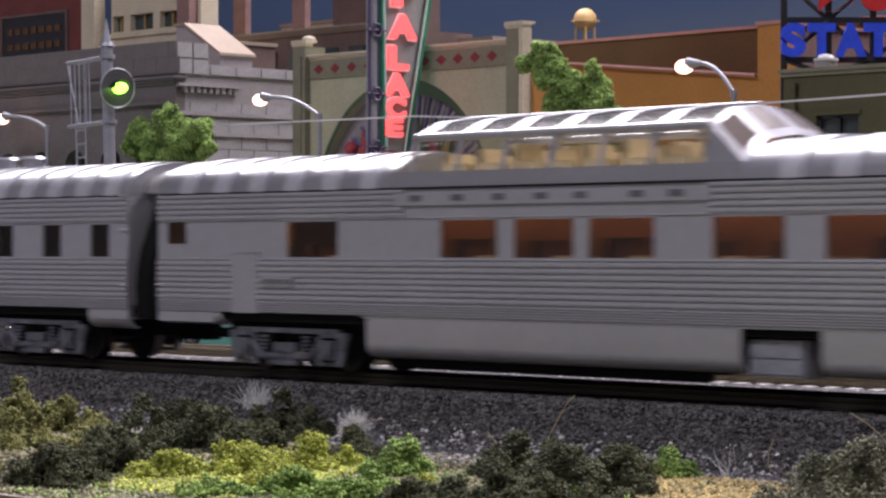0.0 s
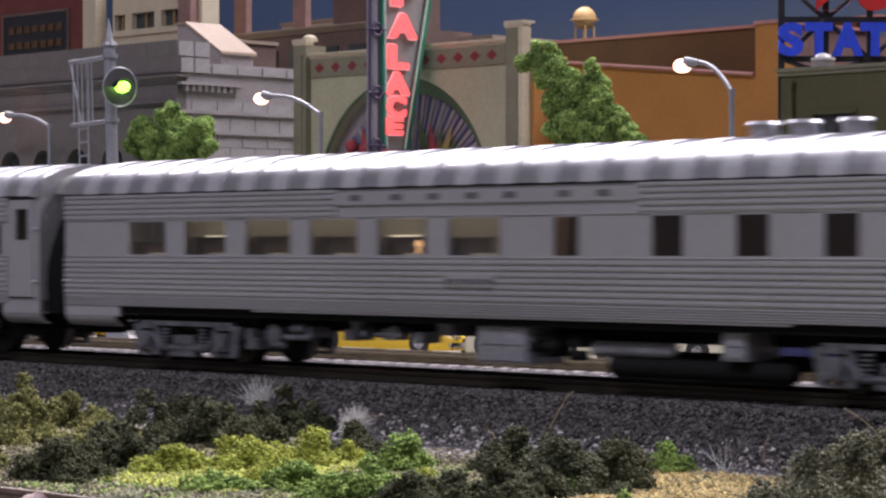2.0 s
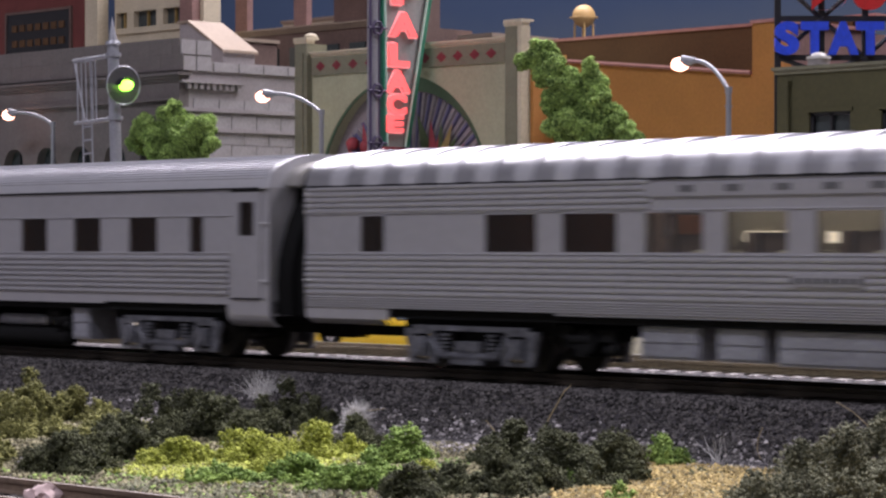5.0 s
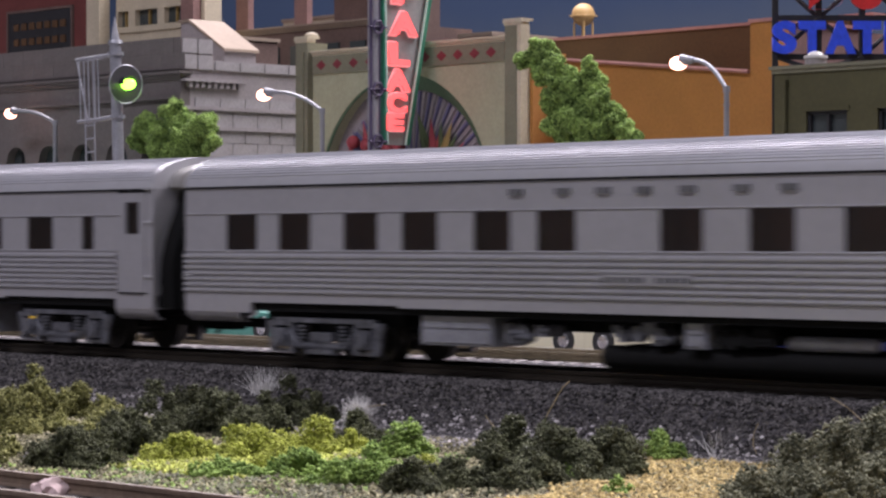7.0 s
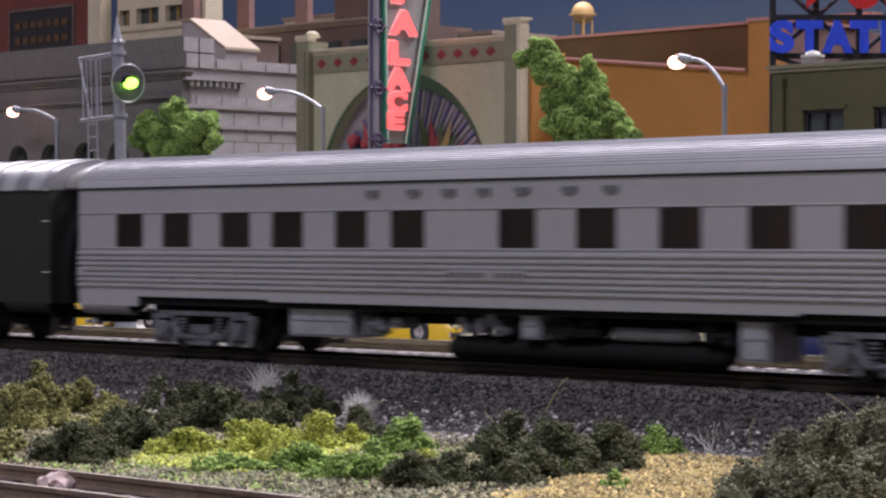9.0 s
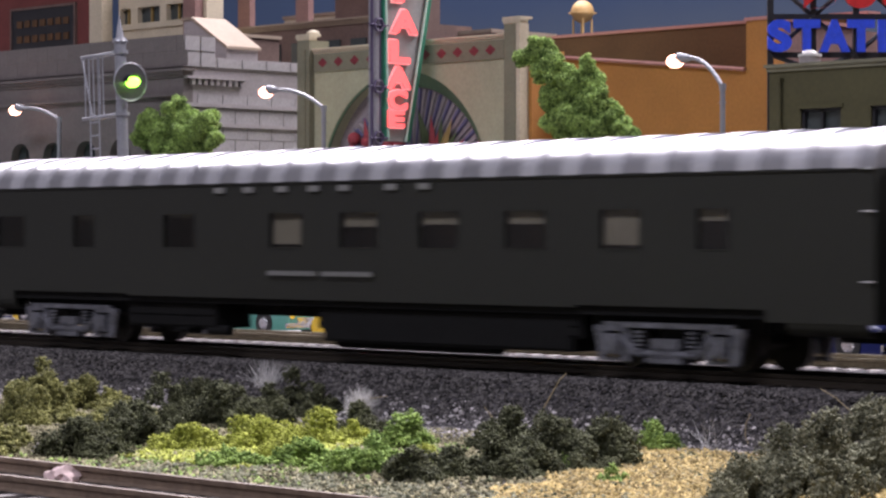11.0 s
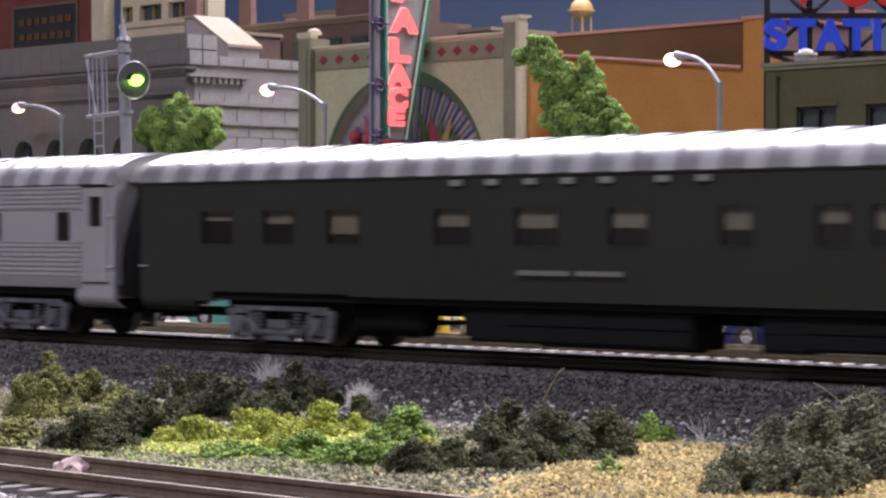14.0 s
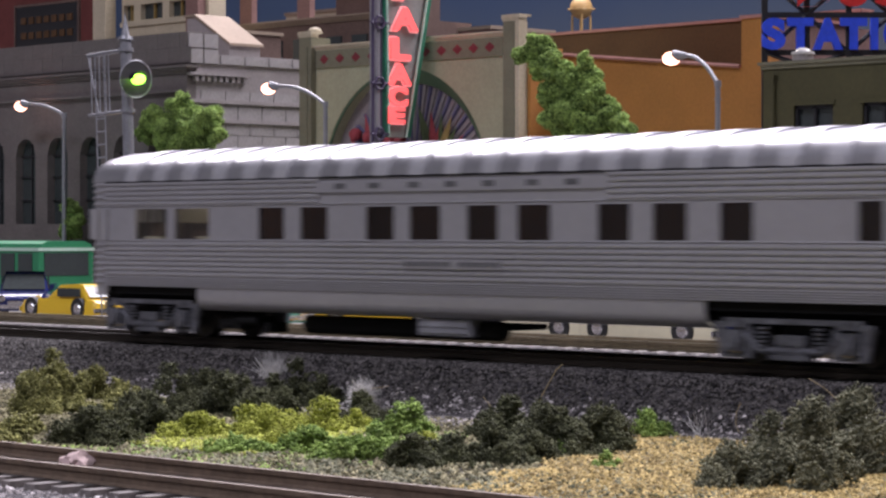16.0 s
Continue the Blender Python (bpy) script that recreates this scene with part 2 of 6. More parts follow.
tagged(part("ground", bm, BALLAST), "model railway ground with dark ballast", "ground", kind="structure")


def track(y, z, x0, x1, name, label, steel=RAIL, wood=TIE):
    t = thing(name, (0, y, z), label, "railway track")
    for s in (-1, 1):
        bm = B()
        yc = s * 0.00825
        sweep(bm, [(yc - 0.0005, 0), (yc + 0.0005, 0), (yc + 0.0004, -0.0007), (yc + 0.0001, -0.0009), (yc + 0.0001, -0.0018), (yc + 0.0009, -0.0022), (yc - 0.0009, -0.0022), (yc - 0.0001, -0.0018), (yc - 0.0001, -0.0009), (yc - 0.0004, -0.0007)], x0, x1)
        part("rail", bm, steel, t)
    far, near = B(), None
    n = int((x1 - x0) / 0.0062)
    for k in range(n):
        x = x0 + 0.0062 * k
        if -0.46 < x < 0.26:
            if near is None:
                first = part("tie", box(B(), 0, 0.0026, -0.0145, 0.0145, -0.004, -0.0023), wood, t)
                near = first.data
                first.location.x = x
            else:
                ob = new("tie", near)
                ob.parent = t
                ob.location = (x, 0.0006 * math.sin(k * 7.1), 0)
        else:
            box(far, x, x + 0.0026, -0.0145, 0.0145, -0.004, -0.0023)
    part("far_tie", far, wood, t)["kind"] = "stuff"
    return t


track(0, -0.0015, -2.6, 2.6, "main_track", "brown steel rails on dark wooden ties in ballast")
track(0.0655, -0.0015, -2.6, 2.6, "second_track", "brown steel rails on pale grey ties behind the train", REAR_RAIL, TIE_PALE)
track(-0.195, -0.008, -2.6, 2.6, "front_track", "brown rails on ties in front, lightened as if lit", FRONT_RAIL, TIE_GREY)


# ---- town ----
def road():
    bm = B()
    box(bm, -1.6, 0.8, 0.112, 0.235, -0.0085, -0.0060)
    tagged(part("road", bm, ROADM), "worn grey street with parked cars", "road", kind="structure")
    bm = B()
    box(bm, -1.6, 0.8, 0.2352, 0.2800, -0.0085, -0.0042)
    tagged(part("pavement", bm, STONE), "pale concrete pavement with a kerb", "pavement", kind="structure")


road()


def text_mesh(text, w, h, depth, material, name, parent, m, fat=0.0):
    """Lettering in the built-in font, w by h, centred, as a mesh under its thing."""
    cu = bpy.data.curves.new("letters", "FONT")
    cu.body, cu.extrude, cu.offset, cu.align_x, cu.align_y = text, 0.02, fat, "CENTER", "CENTER"
    tmp = new("letters", cu)
    me = bpy.data.meshes.new_from_object(tmp.evaluated_get(bpy.context.evaluated_depsgraph_get()))
    bpy.data.objects.remove(tmp)
    co = np.empty(len(me.vertices) * 3)
    me.vertices.foreach_get("co", co)
    co = co.reshape(-1, 3)
    lo, hi = co.min(0), co.max(0)
    co = (co - (lo + hi) / 2) / (hi - lo) * np.array((w, h, depth))
    me.vertices.foreach_set("co", co.ravel())
    me.materials.clear()
    me.materials.append(material)
    ob = new(name, me)
    ob.parent = parent
    ob.matrix_basis = m
    return ob


def cornice(bm, x0, x1, y, z, d=0.002, h=0.002):
    for k in range(3):
        box(bm, x0 - d * (k + 1) / 3, x1 + d * (k + 1) / 3, y - d * (k + 1) / 3, y + 0.004, z + h * k / 3, z + h * (k + 1) / 3)
    return bm


def theatre():
    Y = 0.28
    t = thing("theatre", (0, 0, 0), "tan art deco theatre with a sunburst arch and red diamond frieze", "building")
    cx, cz, r = -0.3265, 0.0441, 0.0492
    # front wall with the arched niche cut in it
    bm = B()
    n = 40
    arc = [(cx - r * math.cos(math.pi * i / n), cz + r * math.sin(math.pi * i / n)) for i in range(n + 1)]
    ztop = 0.1040
    for (xa, za), (xb, zb) in zip(arc, arc[1:]):
        f = [bm.verts.new(p) for p in ((xa, Y, za), (xb, Y, zb), (xb, Y, ztop), (xa, Y, ztop))]
        bm.faces.new(f)
        b = [bm.verts.new(p) for p in ((xa, Y + 0.008, za), (xb, Y + 0.008, zb), (xb, Y, zb), (xa, Y, za))]
        bm.faces.new(b)
    box(bm, -0.3868, cx - r, Y, Y + 0.008, -0.0042, ztop)
    box(bm, cx + r, -0.2662, Y, Y + 0.008, -0.0042, ztop)
    part("front_wall", bm, TAN, t)
    # green moulding round the arch
    bm = B()
    for (xa, za), (xb, zb) in zip(arc, arc[1:]):
        rod(bm, (xa, Y + 0.001, za), (xb, Y + 0.001, zb), 0.0007, n=6)
    part("arch_moulding", bm, ARCH_GREEN, t)
    bm = B()
    for i in range(n * 45 // 100, n):
        a0, a1 = math.pi * i / n, math.pi * (i + 1) / n
        q = [(r, a0, 0.0005), (r, a1, 0.0005), (r - 0.006, a1, 0.0055), (r - 0.006, a0, 0.0055)]
        bm.faces.new([bm.verts.new((cx - rr * math.cos(a), Y + d, cz + rr * math.sin(a))) for rr, a, d in q])
    part("arch_reveal", bm, ARCH_GREEN, t)
    bm = B()
    box(bm, cx - r, cx + r, Y + 0.0065, Y + 0.009, -0.0042, cz + r)
    part("niche_wall", bm, RAY_GREY, t)
    # sunburst rays
    for k in range(44):
        a = math.pi * (k + 0.5) / 44
        c, s = math.cos(a), math.sin(a)
        bm = B()
        rod(bm, (cx - 0.010 * c, Y + 0.0062, cz + 0.010 * s), (cx - (r - 0.0065) * c, Y + 0.0062, cz + (r - 0.0065) * s), 0.0002, 0.0009, 5)
        part("sunburst_ray", bm, RAY_BLUE if k % 2 else RAY_GREY, t)
    # painted tin leaves in front of the burst
    leaves = ((-0.3135, 0.0055, 0.052, 0.0282, 20, LEAF_DARK), (-0.3125, 0.0050, 0.052, 0.0238, 6, LEAF_RED), (-0.3120, 0.0045, 0.052, 0.0229, -10, LEAF_DARK), (-0.3115, 0.0042, 0.052, 0.0238, -24, LEAF_OCHRE), (-0.3110, 0.0040, 0.052, 0.0211, -36, LEAF_DARK), (-0.3105, 0.0037, 0.052, 0.0211, -50, LEAF_RED), (-0.3130, 0.0034, 0.052, 0.0176, -14, LEAF_RED), (-0.3140, 0.0034, 0.052, 0.0176, 14, LEAF_DARK), (-0.3110, 0.0032, 0.052, 0.0158, -66, LEAF_DARK),
              (-0.350, 0.004, 0.054, 0.022, 8, LEAF_RED), (-0.353, 0.0035, 0.054, 0.017, 36, LEAF_RED), (-0.346, 0.0045, 0.054, 0.022, -18, LEAF_DARK), (-0.347, 0.003, 0.054, 0.017, -40, LEAF_RED), (-0.352, 0.0045, 0.054, 0.020, 24, RAY_BLUE), (-0.348, 0.0038, 0.054, 0.024, -30, LEAF_RED), (-0.350, 0.0032, 0.054, 0.015, -4, LEAF_RED))
    for x, d, z, length, lean, m in leaves:
        bm = B()
        dx, dz = -math.sin(radians(lean)), math.cos(radians(lean))
        px, pz = dz, -dx
        w = length * 0.105
        outline = [(0, 0), (0.35, 1), (0.6, 0.8), (1, 0), (0.6, -0.8), (0.35, -1)]
        vs = [bm.verts.new((x + dx * u * length + px * v * w, Y + d - (0.0012 if abs(v) < 0.1 and 0 < u < 1 else 0), z + dz * u * length + pz * v * w)) for u, v in outline]
        mid = bm.verts.new((x + dx * 0.5 * length, Y + d - 0.0014, z + dz * 0.5 * length))
        for i in range(6):
            bm.faces.new((vs[i], vs[(i + 1) % 6], mid))
        part("tin_leaf", bm, m, t)
    for x, z in ((-0.356, 0.067), (-0.348, 0.0655), (-0.342, 0.0665), (-0.335, 0.064), (-0.329, 0.0648)):
        bm = B()
        bmesh.ops.create_icosphere(bm, subdivisions=2, radius=0.0028, matrix=pose(x, Y + 0.001, z))
        part("red_rosette", bm, LEAF_RED, t)
    bm = B()
    box(bm, -0.362, -0.316, Y - 0.001, Y + 0.004, 0.0610, 0.0632)
    part("marquee_edge", bm, PURPLE, t)
    # frieze
    bm = B()
    box(bm, -0.379, -0.2685, Y - 0.0008, Y, 0.0956, 0.1030)
    part("frieze", bm, FRIEZE, t)
    for x in (-0.3735, -0.3637, -0.3538, -0.344, -0.334, -0.3215, -0.312, -0.3028, -0.2937, -0.2846, -0.2756):
        bm = B()
        q = [bm.verts.new((x + a, Y - d, 0.0992 + b)) for a, b, d in ((-0.0029, 0, 0.0009), (0, -0.0021, 0.0009), (0.0029, 0, 0.0009), (0, 0.0021, 0.0009), (0, 0, 0.0016))]
        for i in range(4):
            bm.faces.new((q[i], q[(i + 1) % 4], q[4]))
        part("diamond_tile", bm, DIAMOND, t)
    bm = B()
    cornice(bm, -0.379, -0.2685, Y, 0.1030, 0.0018, 0.0022)
    part("coping", bm, CREAM, t)
    for x0, x1, z, m in ((-0.3870, -0.3795, 0.1088, FRIEZE), (-0.2662, -0.2575, 0.1085, CREAM)):
        bm = B()
        box(bm, x0, x1, Y - 0.003, Y + (0.008 if m is FRIEZE else 0.0012), -0.0042, z)
        box(bm, x0 + 0.002, x1 - 0.002, Y - 0.0036, Y - 0.003, 0.004, z - 0.004)
        pier = part("pier", bm, FRIEZE, t)
        if m is CREAM:
            part("corner_strip", box(B(), x1 - 0.0016, x1 + 0.0004, Y - 0.0037, Y + 0.0012, -0.0042, z), CREAM, pier)
        bm = B()
        cornice(bm, x0, x1, Y - 0.003, z, 0.0006, 0.0018)
        box(bm, x0 - 0.0005, x1 + 0.0005, Y - 0.0034, Y + 0.0032, z + 0.0017, z + 0.0026)
        part("pier_cap", bm, CREAM, pier)
    bm = B()
    bmesh.ops.create_icosphere(bm, subdivisions=2, radius=0.0026, matrix=pose(-0.3832, Y + 0.0025, 0.1118) @ Matrix.Diagonal((1.15, 1.15, 0.7, 1)))
    part("finial_ball", bm, CREAM, t)
    bm = B()
    box(bm, -0.3868, -0.2578, Y + 0.009, 0.40, -0.0042, 0.088)
    part("house_block", bm, TAN, t)
    part("side_wall", box(B(), -0.2577, -0.2556, Y + 0.0014, Y + 0.0198, -0.0042, 0.0985), ORANGE, t)


theatre()


def blade_sign():
    x = -0.3088
    t = thing("theatre_sign", (x, 0.265, 0.09), "lit vertical theatre sign with red letters and green edges", "sign")
    t.location = (0, 0, 0)
    # face, wider at the top
    out = [(0.2546, 0.0640), (0.2646, 0.0640), (0.2790, 0.1330), (0.2530, 0.1330)]
    bm = B()
    a = [bm.verts.new((x, y, z)) for y, z in out]
    b = [bm.verts.new((x - 0.0035, y, z)) for y, z in out]
    bm.faces.new(a), bm.faces.new(b[::-1])
    for i in range(4):
        bm.faces.new((a[i], b[i], b[(i + 1) % 4], a[(i + 1) % 4]))
    part("sign_face", bm, SIGN_FACE, t)
    for (ya, za), (yb, zb), w in ((out[0], out[3], 0.0010), (out[1], out[2], 0.0020)):
        bm = B()
        s = -1 if (ya, za) == out[0] else 1
        q = [(x + 0.0012, ya, za), (x + 0.0012, ya + s * w, za), (x + 0.0012, yb + s * w, zb), (x + 0.0012, yb, zb)]
        f = [bm.verts.new(p) for p in q]
        g = [bm.verts.new((x - 0.0045, p[1], p[2])) for p in q]
        bm.faces.new(f), bm.faces.new(g[::-1])
        for i in range(4):
            bm.faces.new((f[i], g[i], g[(i + 1) % 4], f[(i + 1) % 4]))
        part("sign_edge", bm, SIGN_GREEN, t)
        bm = B()
        rod(bm, (x + 0.0012, ya - s * 0.0003, za), (x + 0.0012, yb - s * 0.0003, zb), 0.0005, n=8)
        part("edge_tube", bm, SIGN_PALE, t)
    turn = Matrix(((0, 0, 1, 0), (1, 0, 0, 0), (0, 1, 0, 0), (0, 0, 0, 1)))
    for ch, y, z, w, h in (("P", 0.2645, 0.1240, 0.0140, 0.0104), ("A", 0.2632, 0.1111, 0.0142, 0.0092), ("L", 0.2606, 0.0992, 0.0108, 0.0088), ("A", 0.2602, 0.0890, 0.0128, 0.0084), ("C", 0.2594, 0.0801, 0.0104, 0.0080), ("E", 0.2586, 0.0727, 0.0088, 0.0066)):
        text_mesh(ch, w, h, 0.0014, NEON_RED, "letter", t, Matrix.Translation((x + 0.0014, y, z)) @ turn, 0.05)
        text_mesh(ch, w * 1.1, h * 1.13, 0.0006, NEON_RIM, "letter_rim", t, Matrix.Translation((x + 0.0006, y, z)) @ turn, 0.06)
    bm = B()
    rod(bm, (x - 0.001, 0.2492, -0.0042), (x - 0.001, 0.2492, 0.135), 0.0021, n=14)
    part("pylon", bm, PYLON, t)
    for s in (-1, 1):
        bm = B()
        rod(bm, (x - 0.001 + 0.001, 0.2492 + s * 0.0021, 0.02), (x, 0.2492 + s * 0.0021, 0.134), 0.0006, n=8)
        part("pylon_trim", bm, PURPLE, t)
    for z in (0.1245, 0.1090, 0.0850, 0.0650):
        bm = B()
        for k in range(6):
            a0, a1 = math.pi * k / 3, math.pi * (k + 1) / 3
            rod(bm, (x + 0.0018, 0.2492 + 0.0026 * math.cos(a0), z + 0.0026 * math.sin(a0)), (x + 0.0018, 0.2492 + 0.0026 * math.cos(a1), z + 0.0026 * math.sin(a1)), 0.0005, n=6)
        rod(bm, (x + 0.0012, 0.2450, z), (x + 0.0012, 0.2545, z), 0.0006, n=6)
        part("bracket", bm, PURPLE, t)


blade_sign()


def warehouse():
    t = thing("warehouse", (0, 0, 0), "orange brick warehouse with rose coping and a stepped parapet", "building")
    x0, xm, x1 = -0.2555, -0.1661, -0.1557

    def top(x):
        return 0.0972 + (0.0869 - 0.0972) * (x + 0.2695) / (xm + 0.2695)
    bm = B()
    v = [bm.verts.new((x, y, z)) for y in (0.30, 0.306) for x, z in ((x0, -0.0065), (xm, -0.0065), (xm, top(xm)), (x0, top(x0)))]
    for f in ((0, 1, 2, 3), (7, 6, 5, 4), (3, 2, 6, 7), (0, 3, 7, 4), (1, 5, 6, 2)):
        bm.faces.new([v[i] for i in f])
    part("front_wall", bm, ORANGE, t)
    part("corner_pier", box(B(), xm, x1, 0.30, 0.309, -0.0065, 0.1048), ORANGE, t)
    # side and rear walls: the orange brick's shade put into browner colours
    part("side_wall", box(B(), x1 - 0.006, x1 - 0.0005, 0.3092, 0.372, -0.0065, 0.1040), ROSE_BROWN, t)
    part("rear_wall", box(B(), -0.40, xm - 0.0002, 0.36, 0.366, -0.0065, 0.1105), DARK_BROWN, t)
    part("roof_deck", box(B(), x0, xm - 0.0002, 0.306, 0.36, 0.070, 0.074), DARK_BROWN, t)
    bm = B()
    a, b = Vector((x0, 0.299, top(x0) + 0.0004)), Vector((xm, 0.299, top(xm) + 0.0004))
    rod(bm, a, b, 0.0008, n=6)
    part("front_coping", bm, ROSE, t)
    bm = B()
    box(bm, -0.40, x1 + 0.0006, 0.359, 0.3672, 0.1105, 0.1117)
    box(bm, xm - 0.0006, x1 + 0.0006, 0.2994, 0.359, 0.1048, 0.1060)
    part("rear_coping", bm, ROSE, t)


warehouse()


def olive_shop():
    t = thing("olive_shop", (0, 0, 0), "olive green flat-roofed shop with dark window frames", "building")
    x0, x1, Y, zt = -0.0775, 0.12, 0.20, 0.0785
    ops = [(-0.0655, 0.0150, 0.0500, 0.0655), (-0.0395, 0.0150, 0.0500, 0.0655), (-0.0135, 0.0150, 0.0500, 0.0655), (-0.0655, 0.0150, 0.018, 0.034), (-0.0395, 0.0150, 0.018, 0.034), (0.0125, 0.015, 0.05, 0.0655), (0.0385, 0.015, 0.05, 0.0655)]
    up = [o for o in ops if o[2] > 0.04]
    lo = [o for o in ops if o[2] < 0.04]
    bm = B()
    for oo, za, zb in ((up, 0.042, zt), (lo, -0.006, 0.042)):
        x = x0
        for ox, w, a, b in oo:
            box(bm, x, ox, Y, Y + 0.004, za, zb)
            box(bm, ox, ox + w, Y, Y + 0.004, za, a)
            box(bm, ox, ox + w, Y, Y + 0.004, b, zb)
            x = ox + w
        box(bm, x, x1, Y, Y + 0.004, za, zb)
    part("front_wall", bm, OLIVE, t)
    part("side_wall", box(B(), x0, x0 + 0.004, Y + 0.004, 0.36, -0.006, zt), OLIVE, t)
    part("side_wall", box(B(), x1 - 0.004, x1, Y + 0.004, 0.36, -0.006, zt), OLIVE, t)
    part("roof_deck", box(B(), x0 + 0.004, x1 - 0.004, Y + 0.004, 0.36, 0.072, 0.0745), DARK_BROWN, t)
    bm = B()
    box(bm, x0 - 0.0012, x1, Y - 0.0014, Y + 0.005, zt, zt + 0.0010)
    box(bm, x0 - 0.0006, x1, Y - 0.0007, Y + 0.005, zt - 0.0012, zt)
    part("coping", bm, FRIEZE, t)
    bm = B()
    rod(bm, (-0.0727, Y - 0.0012, -0.006), (-0.0727, Y - 0.0012, 0.0745), 0.0007, n=8)
    box(bm, -0.0736, -0.0718, Y - 0.0022, Y, 0.0738, 0.0752)
    part("downpipe", bm, OLIVE, t)
    for ox, w, a, b in ops:
        bm = B()
        for p in ((ox, ox + 0.0010, a, b), (ox + w - 0.0010, ox + w, a, b), (ox + w / 2 - 0.0005, ox + w / 2 + 0.0005, a, b), (ox, ox + w, a, a + 0.001), (ox, ox + w, b - 0.001, b)):
            box(bm, p[0], p[1], Y + 0.0008, Y + 0.002, p[2], p[3])
        win = part("window", bm, STEEL_BLACK, t, "dark framed window")
        part("pane", box(B(), ox, ox + w, Y + 0.0022, Y + 0.0026, a, b), CAR_GLASS, win)
        part("lintel", box(B(), ox - 0.001, ox + w + 0.001, Y - 0.0006, Y, b, b + 0.0012), OLIVE, win)
    v = thing("roof_ventilator", (-0.0657, 0.205, 0.0745), "grey drum roof ventilator on the shop", "ventilator")
    bm = B()
    rod(bm, (0, 0, 0), (0, 0, 0.0078), 0.0033, n=20)
    part("vent_pipe", bm, STONE, v)
    bm = B()
    rod(bm, (0, 0, 0.0072), (0, 0, 0.0080), 0.0037, 0.0036, 20)
    rod(bm, (0, 0, 0.0080), (0, 0, 0.0089), 0.0027, 0.0020, 20)
    rod(bm, (0, 0, 0.0089), (0, 0, 0.0093), 0.0020, 0.0008, 20)
    part("cap", bm, CAR_WHITE, v)


olive_shop()


def station_sign():
    """A roof-high billboard frame of black steel, turned to the tracks."""
    t = thing("station_sign", (-0.1051, 0.236, -0.006), "steel lattice billboard with blue and red letters", "sign")
    t.rotation_euler = (0, 0, TURN)
    z0, z1, w = 0.086, 0.132, 0.085
    for x in (0.0, 0.0140, 0.0280, 0.0420, 0.0560, 0.0700, 0.0840):
        part("post", box(B(), x - 0.0010, x + 0.0010, 0, 0.0014, 0, z1), STEEL_BLACK, t)
    for z in (z0 + 0.0012, z0 + 0.0060, z0 + 0.0185, z0 + 0.0310, z0 + 0.0435):
        part("girder", box(B(), -0.0007, w, 0.0002, 0.0012, z - 0.0009, z + 0.0009), STEEL_BLACK, t)
    for k in range(6):
        for j in range(4):
            x, z = k * 0.0140, (z0 + 0.0012, z0 + 0.0060, z0 + 0.0185, z0 + 0.0310)[j]
            zz = (z0 + 0.0060, z0 + 0.0185, z0 + 0.0310, z0 + 0.0435)[j]
            bm = B()
            a, b = ((x, z), (x + 0.014, zz)) if (k + j) % 2 else ((x, zz), (x + 0.014, z))
            rod(bm, (a[0], 0.0007, a[1]), (b[0], 0.0007, b[1]), 0.0008, n=6)
            part("brace", bm, STEEL_BLACK, t)
    up = pose(0, 0, 0, 90, 0, 0)
    for ch, xs, cw in (("S", 0.00277, 0.0078), ("T", 0.01162, 0.0088), ("A", 0.02075, 0.0100), ("T", 0.02934, 0.0090), ("I", 0.03622, 0.0026), ("O", 0.04400, 0.0092), ("N", 0.05450, 0.0086)):
        text_mesh(ch, cw, 0.0106, 0.0016, BLUE_LETTER, "letter", t, Matrix.Translation((xs, -0.0010, 0.0981)) @ up, 0.06)
    for ch, xs in (("B", 0.01617), ("U", 0.02916), ("S", 0.0418)):
        text_mesh(ch, 0.0109, 0.0135, 0.0016, RED_LETTER, "letter", t, Matrix.Translation((xs, -0.0010, 0.1139)) @ up, 0.06)


station_sign()


